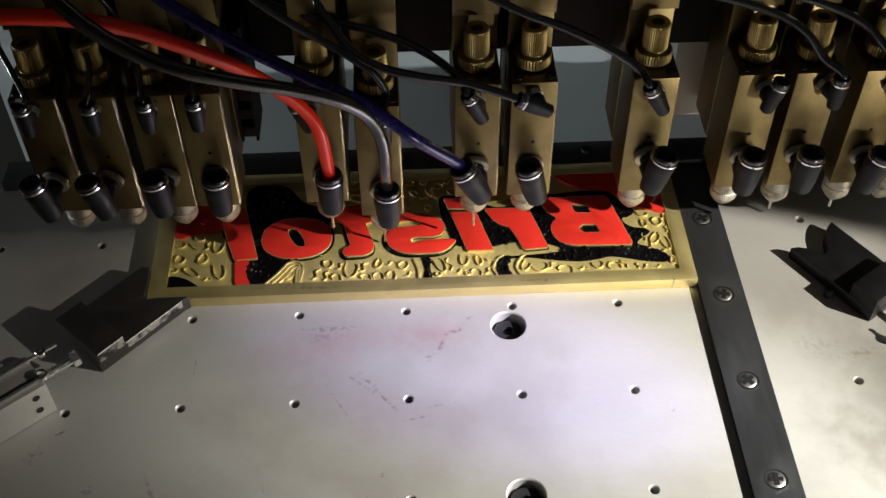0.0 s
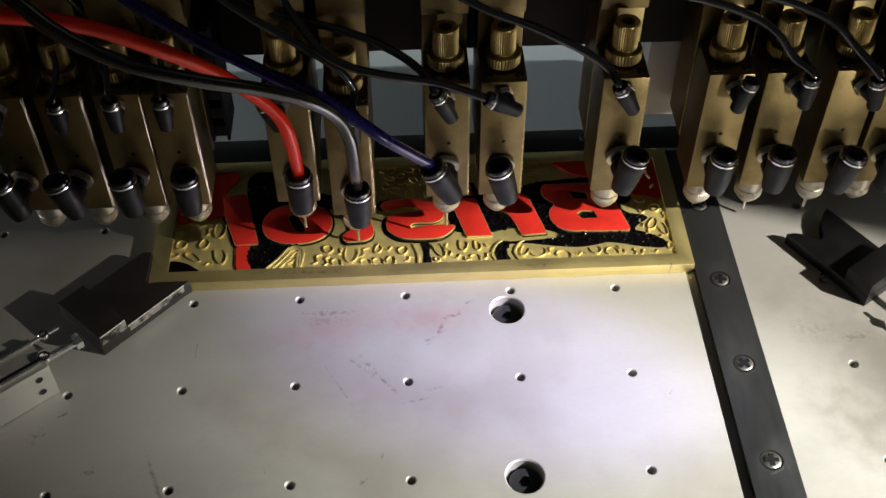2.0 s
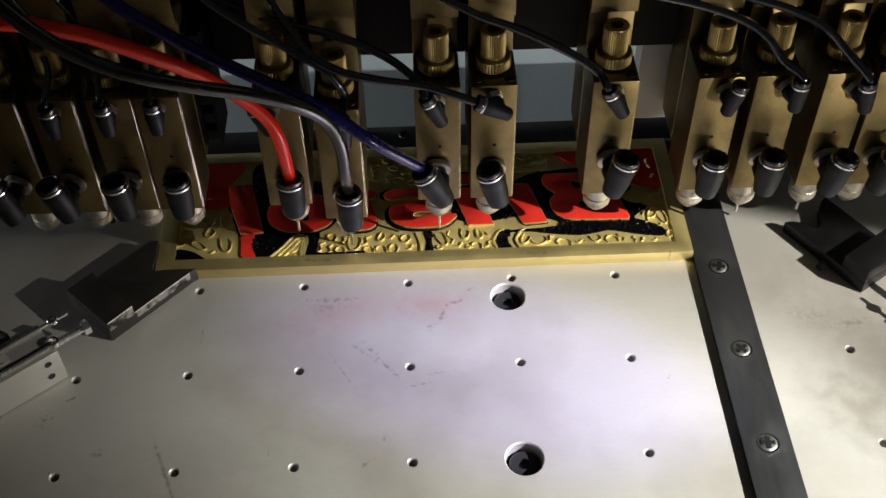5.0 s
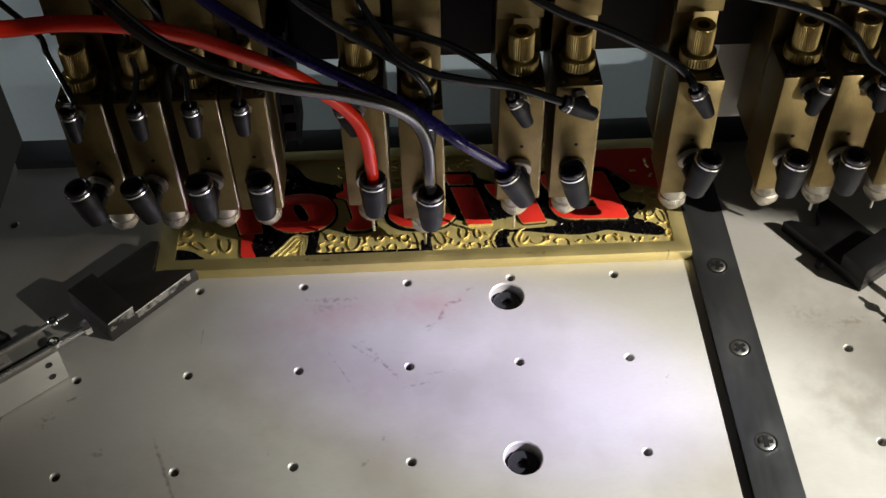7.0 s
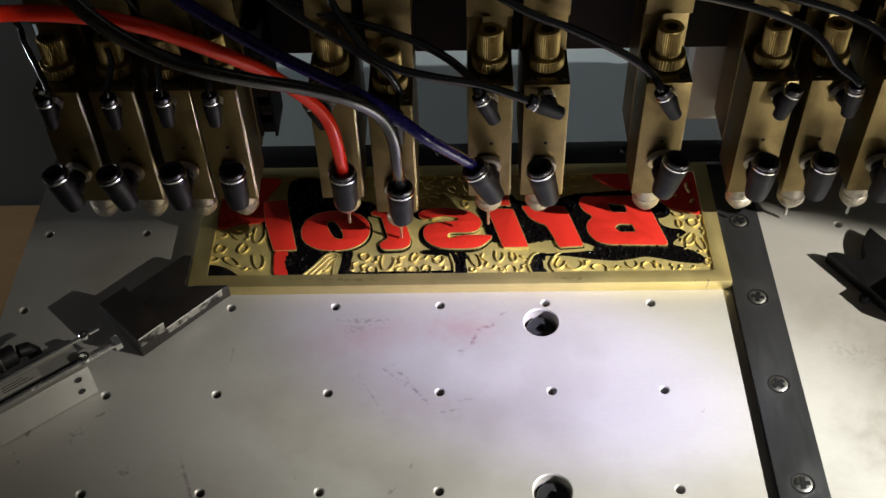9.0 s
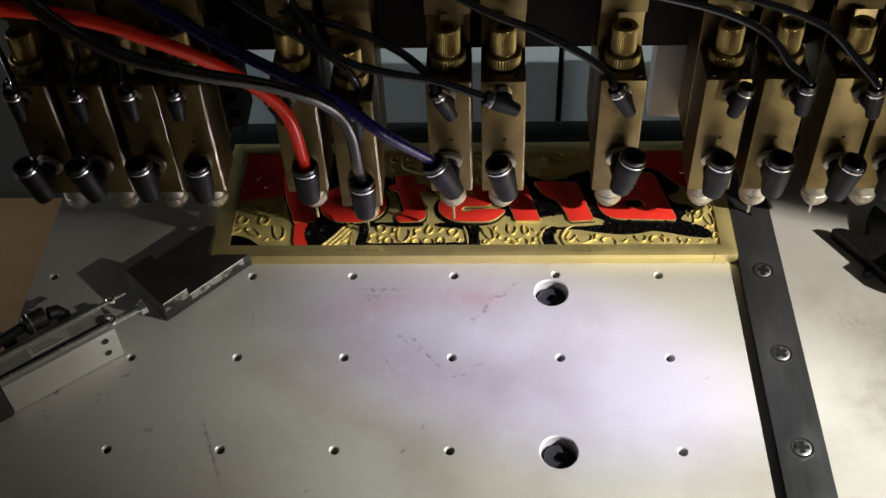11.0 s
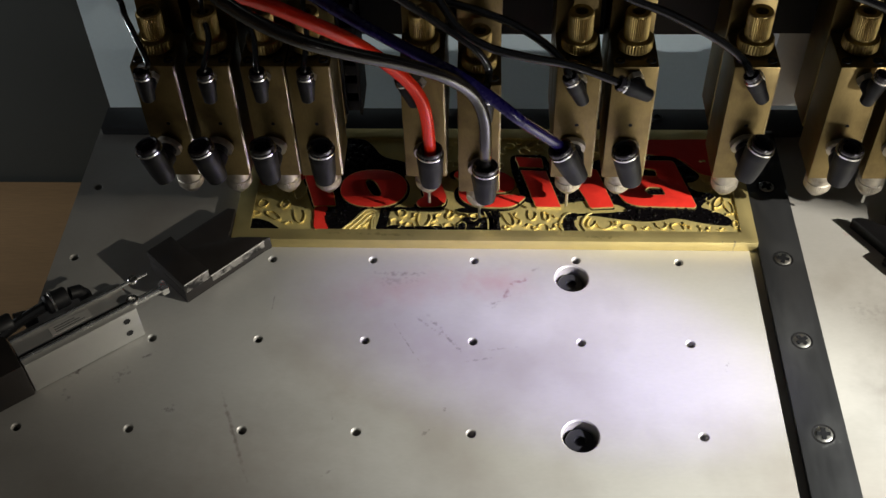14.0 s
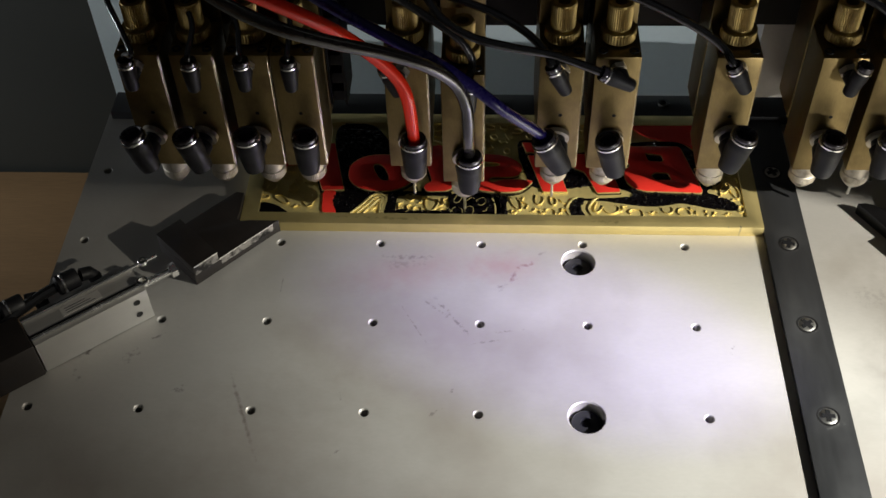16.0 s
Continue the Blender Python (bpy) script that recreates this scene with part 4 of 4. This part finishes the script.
def clamp_jaw():
    """A low jaw with a square notch for the mold's corner and a taller block behind it, turned 46 degrees."""
    o, u, v = Vector((-0.1370, -0.0286)), Vector((0.695, 0.719)), Vector((-0.719, 0.695))
    def at(a, b):
        return tuple(o + u * a * MM + v * b * MM)
    jaw = [at(0, 0), at(47.5, 0), (-0.1012, 0.0077), (-0.1170, 0.0077)]
    jaw += [(-0.1200 + 0.0024 * math.cos(t), 0.0094 + 0.0024 * math.sin(t)) for t in (5.2, 4.4, 3.6, 2.9)]
    jaw += [(-0.1218, 0.0125), (-0.1218, 0.0270), at(48, 31), at(0, 31)]
    part("jaw", prism(jaw, 0.0, 0.0080), CLAMP, clamp, bevel=0.0004)
    part("block", prism([at(0, 0), at(14.5, 0), at(14.5, 31), at(0, 31)], 0.00805, 0.0128), CLAMP, clamp, bevel=0.0004)
    n = Vector((0.719, -0.695)) * 0.00012
    def strip(u0, u1, z0, z1, material=WORN, label="worn side of the clamp"):
        bm = bmesh.new()
        a, b = o + u * u0 * MM + n, o + u * u1 * MM + n
        bm.faces.new([bm.verts.new((p.x, p.y, z)) for p, z in ((a, z0), (b, z0), (b, z1), (a, z1))])
        part("worn_edge", bm, material, clamp, label, smooth=False)
    strip(0.8, 14.2, 0.0068, 0.0118)
    strip(15.5, 47.0, 0.0034, 0.0070)
    strip(0.6, 14.3, 0.0119, 0.0126, WORN_EDGE, "bright worn edge of the block")
    strip(14.8, 47.2, 0.0071, 0.0078, WORN_EDGE, "bright worn edge of the jaw")


clamp_jaw()

cylinder = thing("air_cylinder", "bright aluminium pneumatic cylinder with a black end cap", "air cylinder")
TABLE.append(cylinder)


def air_cylinder(cylinder, m, reach=0.0165):
    def put(bm):
        bmesh.ops.transform(bm, matrix=m, verts=bm.verts)
        return bm
    part("body", put(box(-0.054, 0, 0, 0.0195, 0.0003, 0.0195)), ALU_BRIGHT, cylinder, bevel=0.0004)
    part("end_cap", put(box(-0.078, -0.0545, -0.001, 0.0205, 0.0, 0.021)), CLAMP, cylinder, "black end cap", bevel=0.001)
    part("groove", put(box(-0.054, 0.0002, 0.0042, 0.0062, 0.0193, 0.0199)), SCREW_BLACK, cylinder, smooth=False)
    for y, end in ((0.0035, 0.002), (0.0160, 0.013)):
        part("guide_rail", put(sweep([(-0.054, y, 0.0201), (end, y, 0.0201)], 0.0009, 10)), CHROME, cylinder, "polished guide rail")
    part("label_plate", put(box(-0.037, -0.018, 0.008, 0.0135, 0.0195, 0.0197)), LABEL, cylinder, "small silver label")
    for k in range(3):
        part("print_line", put(box(-0.035, -0.021 - 0.002 * k, 0.0090 + 0.0014 * k, 0.0095 + 0.0014 * k, 0.0197, 0.01975)), INK, cylinder, smooth=False)
    part("rod", put(sweep([(-0.002, 0.010, 0.0125), (reach, 0.010, 0.0125)], 0.0018, 12)), CHROME, cylinder, "polished piston rod")
    part("nut", put(lathe([(0, 0), (3.6, 0), (3.6, 3), (0, 3)], pose(reach - 0.001, 0.010, 0.0125, 0, 90, 0) @ Matrix.Scale(MM, 4), 6)), CHROME, cylinder, "hex nut")
    part("clip", put(lathe([(1.7, 0), (2.9, 0), (2.9, 1.8), (2.5, 2.1), (1.7, 2.1), (1.7, 0)], pose(0.0005, 0.0045, 0.0196) @ Matrix.Scale(MM, 4), 20)), CHROME, cylinder, "chrome ring")
    part("clip", put(lathe([(1.1, 0), (2.3, 0), (2.3, 1.6), (2.0, 1.9), (1.1, 1.9), (1.1, 0)], pose(0.006, 0.016, 0.0196) @ Matrix.Scale(MM, 4), 16)), CHROME, cylinder)
    for x, z in ((-0.006, 0.0145), (-0.0065, 0.0065)):
        part("port", put(lathe([(0, 0), (1.4, 0), (1.7, 0.1)], pose(x, -0.00012, z, 90, 0, 0) @ Matrix.Scale(MM, 4), 16)), SCREW_BLACK, cylinder)


air_cylinder(cylinder, pose(-0.1535, -0.0481, 0, 0, 0, 38.0))


def elbow_fitting(name, at, turn, length):
    f = thing(name, "black push-in elbow with a black hose", "hose fitting")
    TABLE.append(f)
    m = pose(*at, 0, 0, turn)
    def put(bm):
        bmesh.ops.transform(bm, matrix=m, verts=bm.verts)
        return bm
    part("body", put(lathe([(0, 0), (4.1, 0), (4.8, 1), (4.8, 10), (4.0, 11), (0, 11)], pose(0, 0, 0, 0, -90, 0) @ Matrix.Scale(MM, 4), 20)), PLASTIC, f, bevel=0)
    part("ring", put(lathe([(4.85, 7), (5.1, 7.2), (5.1, 8), (4.85, 8.2)], pose(0, 0, 0, 0, -90, 0) @ Matrix.Scale(MM, 4), 20)), CHROME, f)
    part("stud", put(sweep([(0.001, 0, 0), (0.005, 0, -0.001), (0.007, 0, -0.005), (0.007, 0, -0.012)], 0.0032, 12)), PLASTIC, f)
    part("hose", put(sweep(smooth_loop([(-0.009, 0, 0), (-0.02, -0.001, 0), (-0.035, -0.004, -0.001), (-0.05, -0.010, -0.004), (-0.02 - length, -0.02, -0.012)], 4, False), 0.0026, 10)), TUBE_BLACK, f)


elbow_fitting("elbow_fitting", (-0.1875, -0.0400, 0.019), 38, 0.05)
elbow_fitting("elbow_fitting", (-0.2085, -0.0560, 0.019), 38, 0.05)

black_clamp = thing("corner_clamp", "black steel notched clamp with a block behind its jaw", "clamp")
TABLE.append(black_clamp)


def right_clamp():
    """Like the other clamp, turned to 124 degrees: a low jaw with two prongs, the block behind it, rod and nut."""
    jaw = [(187.5, 25.0), (191.5, 25.6), (195.2, 24.6), (198, 22.4), (200.6, 20.8), (203.2, 20.7), (205.4, 22.6), (206.0, 26), (206.4, 30.5), (207.8, 35.0), (209.6, 38.6), (212.3, 41.6), (239.1, -0.8), (214.7, -17.2)]
    part("jaw", prism([(x * MM, y * MM) for x, y in jaw], 0.0, 0.0065), CLAMP_BLACK, black_clamp, bevel=0.0004)
    rear = [(214.7, -17.2), (206.9, -5.6), (231.3, 10.8), (239.1, -0.8)]
    part("block", prism([(x * MM, y * MM) for x, y in rear], 0.00655, 0.0145), CLAMP_BLACK, black_clamp, bevel=0.0005)
    part("screw", lathe([(0, 0), (2.2, 0), (2.2, 2.2), (1.4, 3), (0, 3.2)], pose(0.2005, 0.0005, 0.0001) @ Matrix.Scale(MM, 4), 14), SCREW_BLACK, black_clamp)


right_clamp()
far_cylinder = thing("air_cylinder", "bright aluminium pneumatic cylinder behind the black clamp", "air cylinder")
TABLE.append(far_cylinder)
air_cylinder(far_cylinder, pose(0.2487 + 0.0073, -0.0244 - 0.0108, -0.0015, 0, 0, 124.0), 0.0330)


# ---- dispensing heads ----
FACE_Y, AXIS_Y = 0.028, 0.0395
MOUTHS = []  # the open ends of the elbows: place and direction


def fitting(parent, at, roll, r, length, name="fitting", swivel=0.0):
    """A push-in elbow screwed to the face: a stud, a body, a chrome ring and a collar; roll leans its mouth to the right."""
    m = pose(*at, 0, roll, 0) @ pose(0, 0, 0, swivel, 0, 0) @ Matrix.Scale(MM, 4)
    far = parent.matrix_basis @ m
    MOUTHS.append((far @ Vector((0, 0, -3)), far @ Vector((0, 0, 5)), far @ Vector((0, 0, 9))))
    body = part(name, lathe([(0, -length), (r * 0.58, -length), (r * 0.78, -length + 0.8), (r * 0.84, -length + 2.6), (r * 0.94, -length + 7.5), (r * 0.97, -4.4), (r, -4.0), (r, -1.2), (r * 0.98, 0)], m, 28), PLASTIC, parent, "grey-black plastic push-in elbow")
    part("ring", lathe([(r * 0.96, -0.1), (r * 1.05, 0), (r * 1.05, 0.8), (r * 0.95, 0.95)], m, 28), CHROME, body, "chrome ring")
    part("collar", lathe([(r * 0.93, 0.8), (r * 0.97, 1.4), (r * 0.97, 2.7), (r * 0.92, 3.3), (r * 0.82, 3.4), (r * 0.74, 3.0), (r * 0.72, 2.2), (r * 0.62, 2.1), (r * 0.57, 1.6), (r * 0.55, -5), (0, -5)], m, 28), COLLAR, body, "glossy black collar")
    p = m @ Vector((0, 0, -length * 0.56))
    q = Vector((at[0] * 0.12, FACE_Y + 0.0004, p.z + 0.003))
    long = (q - p).length * 1000
    s = Matrix.Translation(p) @ (q - p).to_track_quat("Z", "Y").to_matrix().to_4x4() @ Matrix.Scale(MM, 4)
    part("stud", lathe([(0, -0.2), (r * 0.92, -0.2), (r * 0.92, long * 0.5), (r * 0.7, long * 0.6), (r * 0.7, long)], s, 20), PLASTIC, body)
    part("washer", lathe([(r * 0.7, long - 3.2), (r * 1.02, long - 3.0), (r * 1.02, long - 0.8), (r * 0.7, long - 0.6)], s, 6 if r < 4 else 24), NOZZLE, body, "bright metal washer")
    return body


def valve(x, dz=0.0, low=None, high=None, needle=0.0, label="brass dispensing valve with a knurled adjusting knob and plastic elbows"):
    """One brass dispensing valve: the block with its knob, nozzle, needle and two elbows (lean, forward of the face)."""
    v = thing("dispensing_valve", label, "dispensing valve", "row of dispensing valves", at=(x, 0, dz))
    w = 0.00965
    part("block", box(-w, w, FACE_Y, FACE_Y + 0.024, 0.0465, 0.1115), BRASS, v, bevel=0.0007)
    # a pale strip along the right front corner, its colour painting the glint there
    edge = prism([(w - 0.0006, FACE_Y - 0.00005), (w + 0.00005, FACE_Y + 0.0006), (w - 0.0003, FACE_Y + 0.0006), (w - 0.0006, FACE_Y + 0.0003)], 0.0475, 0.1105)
    part("corner_edge", edge, CORNER_GLINT, v, "pale strip painted as the glint on the block's corner", smooth=False)
    part("rear_block", box(-w, w, FACE_Y + 0.0255, FACE_Y + 0.048, 0.0560, 0.1310), BRASS, v, bevel=0.0005)
    part("cap_plate", box(-w - 0.0002, w + 0.0002, FACE_Y + 0.021, FACE_Y + 0.050, 0.1312, 0.1600), BRASS, v, bevel=0.0004)
    k = pose(0, AXIS_Y + 0.0012, 0.1115) @ Matrix.Scale(MM, 4)
    part("knob", lathe([(0, 0), (3.4, 0), (3.4, 1.5), (7.2, 1.5), (7.8, 2.1, 1), (7.8, 6.2, 1), (7.2, 6.8), (5.4, 7.0), (5.2, 7.4), (5.5, 7.9, 1), (5.5, 18.6, 1), (4.9, 19.6), (2.8, 19.6), (2.5, 19.0), (2.5, 15), (0, 15)], k, 76, knurl=0.38), BRASS_KNURL, v, "knurled brass knob", smooth=False)
    for sx in (-0.0066, 0.0066):
        part("cap_screw", lathe([(0, -0.6), (1.1, -0.6), (1.1, 0.5), (2.0, 0.6), (2.2, 0.3), (2.2, -0.5)], pose(sx, FACE_Y + 0.0042, 0.1115) @ Matrix.Scale(MM, 4), 16), SCREW_BLACK, v)
    part("vent_hole", lathe([(0, 0), (0.85, 0), (0.9, 0.06)], pose(0.0006, FACE_Y - 0.00012, 0.0790, 90, 0, 0) @ Matrix.Scale(MM, 4), 12), DARK, v)
    n = pose(0, AXIS_Y, 0.0465) @ Matrix.Scale(MM, 4)
    part("nozzle", lathe([(0, 0.5), (6.4, 0.5), (6.4, -10), (6.0, -10.5), (6.4, -11, 1), (6.4, -14.6, 1), (5.9, -15.4), (4.6, -17.4), (2.2, -20.2), (1.0, -21), (0, -21)], n, 88, knurl=0.14), NOZZLE, v, "knurled metal nozzle", smooth=False)
    if needle:
        part("needle", sweep([(0, AXIS_Y, 0.0260), (0, AXIS_Y, 0.0260 - needle)], 0.0007, 10), ZINC, v, "thin steel needle")
    if low:
        fitting(v, (low[0], FACE_Y - 0.0125, low[1] - 0.0060), low[2], 5.9, 18.6, swivel=low[3] if len(low) > 3 else 0)
    if high:
        fitting(v, (high[0], FACE_Y - 0.0075, high[1] - 0.0032), high[2], 3.7, 13)
    CARRIAGE.append(v)
    return v


valve(-0.1500, 0, (-0.0065, 0.0800, -13), (-0.0020, 0.1150, 0))
valve(-0.1262, 0, (-0.0065, 0.0800, -14), (0.0012, 0.1145, 0))
valve(-0.1022, 0, (-0.0030, 0.0805, -4), (-0.0004, 0.1150, 0))
valve(-0.0825, 0, (0.0035, 0.0800, 0), (0.0, 0.1150, 0))
valve(-0.0335, 0, (0.0030, 0.0785, 0), (-0.007, 0.1120, -20), needle=0.008)
valve(-0.0089, -0.0100, (0.0030, 0.0785, 0), (0.0030, 0.1130, 0), needle=0.009)
valve(0.0340, 0, (-0.0060, 0.0800, -27), (-0.0035, 0.1130, -25), needle=0.010)
valve(0.0578, 0, (-0.0020, 0.0795, -14), (-0.0050, 0.1110, -62))
valve(0.1088, 0, (0.0053, 0.0830, 13), (-0.0030, 0.1140, -28))
valve(0.1530, 0, (0.0000, 0.0810, 4), (0.0050, 0.1140, 14))
valve(0.1775, 0, (0.0010, 0.0810, 2), (0.0060, 0.1150, 0), needle=0.006)
valve(0.2070, 0, (0.0030, 0.0790, 12), (0.0050, 0.1130, -8), needle=0.006)
valve(0.2290, 0, (0.0030, 0.0790, 12), (0.0070, 0.1130, 0))

HOSES = {
    "red": [ (-0.0316, 0.0125, 0.0713), (-0.0306, 0.0124, 0.0862), (-0.0316, 0.0113, 0.1014), (-0.0359, 0.0106, 0.1142), (-0.0449, 0.0072, 0.1284), (-0.0574, 0.0006, 0.1451), (-0.0731, -0.0092, 0.1627), (-0.0887, -0.0176, 0.1775), (-0.1049, -0.0276, 0.1895), (-0.1225, -0.0363, 0.1973), (-0.1448, -0.0448, 0.2022)],
    "grey": [ (-0.0073, 0.0111, 0.0612), (-0.0059, 0.0094, 0.0829), (-0.0067, 0.0066, 0.1020), (-0.0116, 0.0045, 0.1163), (-0.0216, -0.0022, 0.1301), (-0.0371, -0.0101, 0.1427), (-0.0535, -0.0192, 0.1542), (-0.0705, -0.0274, 0.1664), (-0.0852, -0.0303, 0.1768), (-0.0962, -0.0325, 0.1880), (-0.1054, -0.0331, 0.2008), (-0.1148, -0.0322, 0.2149)],
    "blue": [ (0.0264, 0.0148, 0.0753), (0.0194, 0.0104, 0.0860), (0.0083, 0.0063, 0.1009), (-0.0028, 0.0074, 0.1110), (-0.0158, 0.0095, 0.1207), (-0.0307, 0.0109, 0.1296), (-0.0473, 0.0128, 0.1390), (-0.0630, 0.0134, 0.1498), (-0.0777, 0.0129, 0.1625), (-0.0895, 0.0129, 0.1756)],
    "e2": [ (0.0515, 0.0264, 0.1046), (0.0451, 0.0231, 0.1109), (0.0298, 0.0217, 0.1172), (0.0115, 0.0205, 0.1223), (-0.0042, 0.0214, 0.1266), (-0.0163, 0.0261, 0.1319), (-0.0234, 0.0330, 0.1381), (-0.0298, 0.0406, 0.1448), (-0.0343, 0.0488, 0.1522)],
    "e1": [ (0.0302, 0.0275, 0.1076), (0.0266, 0.0269, 0.1151), (0.0176, 0.0325, 0.1213), (0.0052, 0.0382, 0.1261), (-0.0097, 0.0428, 0.1298), (-0.0235, 0.0466, 0.1315), (-0.0409, 0.0517, 0.1342), (-0.0571, 0.0592, 0.1379), (-0.0686, 0.0649, 0.1427)],
    "e3": [ (0.1063, 0.0278, 0.1092), (0.1008, 0.0255, 0.1177), (0.0924, 0.0281, 0.1239), (0.0806, 0.0307, 0.1300), (0.0667, 0.0333, 0.1360), (0.0530, 0.0349, 0.1411), (0.0416, 0.0370, 0.1467), (0.0305, 0.0399, 0.1531)],
    "e5": [ (0.1810, 0.0281, 0.1100), (0.1761, 0.0266, 0.1207), (0.1687, 0.0304, 0.1295), (0.1585, 0.0335, 0.1361), (0.1420, 0.0360, 0.1420), (0.1234, 0.0373, 0.1467), (0.1048, 0.0374, 0.1516)],
    "e6": [ (0.2094, 0.0272, 0.1100), (0.2022, 0.0280, 0.1229), (0.1919, 0.0325, 0.1322), (0.1770, 0.0360, 0.1391), (0.1580, 0.0383, 0.1447), (0.1393, 0.0399, 0.1497)],
    "l1": [ (-0.1443, 0.0105, 0.1192), (-0.1460, 0.0144, 0.1229), (-0.1512, 0.0237, 0.1274), (-0.1578, 0.0342, 0.1332), (-0.1626, 0.0424, 0.1382)],
    "l2": [ (-0.1206, 0.0172, 0.1158), (-0.1209, 0.0219, 0.1201), (-0.1230, 0.0297, 0.1245), (-0.1263, 0.0392, 0.1292), (-0.1292, 0.0488, 0.1339)],
    "l3": [ (-0.1009, 0.0186, 0.1160), (-0.1017, 0.0236, 0.1205), (-0.1039, 0.0304, 0.1241), (-0.1083, 0.0399, 0.1288), (-0.1116, 0.0494, 0.1335)],
    "l4": [ (-0.0804, 0.0187, 0.1149), (-0.0808, 0.0243, 0.1200), (-0.0817, 0.0321, 0.1243), (-0.0836, 0.0426, 0.1298), (-0.0862, 0.0522, 0.1345)],
    "eg": [ (-0.0041, 0.0276, 0.0996), (-0.0046, 0.0295, 0.1068), (-0.0070, 0.0307, 0.1134), (-0.0117, 0.0314, 0.1196), (-0.0191, 0.0334, 0.1246), (-0.0273, 0.0353, 0.1295)],
}


def hose(key, radius, material, label):
    """A hose from the nearest elbow's mouth along its way."""
    way = [Vector(p) for p in HOSES[key]]
    near = min(MOUTHS, key=lambda q: (q[0] - way[0]).length)
    MOUTHS.remove(near)
    reach = 0.013 if radius > 0.002 else 0.006
    rest = [p for p in way[1:] if (p - near[1]).length > reach and (p - near[0]).dot(near[1] - near[0]) > 0]
    end = (rest[-1] - rest[-2]).normalized()
    end.y = min(end.y, 0.0)
    rest += [rest[-1] + end * 0.035 + Vector((0, 0, 0.008)), rest[-1] + end * 0.075 + Vector((0, 0, 0.035))]
    h = thing("hose", label, "hose", "hoses to the dispensing valves")
    part("tube", sweep(smooth_loop([near[0], near[1]] + rest, 7, False), radius, 14), material, h)
    CARRIAGE.append(h)


hose("red", 0.0028, TUBE_RED, "glossy red plastic air hose")
hose("grey", 0.0027, TUBE_SMOKE, "smoky dark plastic hose with a bright sheen")
hose("blue", 0.0026, TUBE_BLUE, "dark blue translucent plastic hose")
for k in ("e2", "e1", "e3", "e5", "e6", "l1", "l2", "l3", "l4", "eg"):
    hose(k, 0.0013 if k[0] == "l" else 0.0018, TUBE_BLACK, "thin glossy black air hose")


def carriage():
    c = thing("head_carriage", "black steel carriage beam behind the valves", "carriage")
    part("beam", box(-0.166, 0.36, 0.0770, 0.1500, 0.0920, 0.2600), DARK, c, bevel=0.001)
    # unseen dark slab, added to keep the panel's bounce and reflection off the mold
    part("rear_cover", box(-0.166, 0.36, 0.1502, 0.1735, 0.0370, 0.2600), DARK, c)
    part("bracket", box(0.1300, 0.1475, 0.0785, 0.0900, 0.0473, 0.0915), GREYMETAL, c, "grey cast metal bracket", bevel=0.0006)
    CARRIAGE.append(c)
    chain = thing("cable_chain", "dark ribbed plastic cable chain behind the valves", "cable chain")
    part("link_side", box(-0.0724, -0.0712, 0.0540, 0.0760, 0.0620, 0.1250), DARK, chain)
    part("link_side", box(-0.0656, -0.0644, 0.0540, 0.0760, 0.0620, 0.1250), DARK, chain)
    for k in range(6):
        part("rung", box(-0.0711, -0.0657, 0.0545, 0.0755, 0.0640 + 0.0105 * k, 0.0700 + 0.0105 * k), DARK, chain, bevel=0.0006)
    CARRIAGE.append(chain)


carriage()



# ---- what moves ----
def motions():
    for ob in TABLE:
        x, y, z = ob.location
        q = ob.matrix_basis.to_3x3().to_4x4()
        walk(ob, [(t, Matrix.Translation((x, y + ty, z)) @ q) for t, _, _, _, _, _, _, ty, _ in PATH])
    for ob in CARRIAGE:
        x, y, z = ob.location
        q = ob.matrix_basis.to_3x3().to_4x4()
        walk(ob, [(t, Matrix.Translation((x + hx, y, z)) @ q) for t, _, _, _, _, _, _, _, hx in PATH])
    for ob, when in STROKES:
        low, up = pose(0, 0, -0.0024), pose(0, 0, 0)
        walk(ob, [(0.0, low), (when - 0.4, low), (when, up), (16.0, up)])


motions()
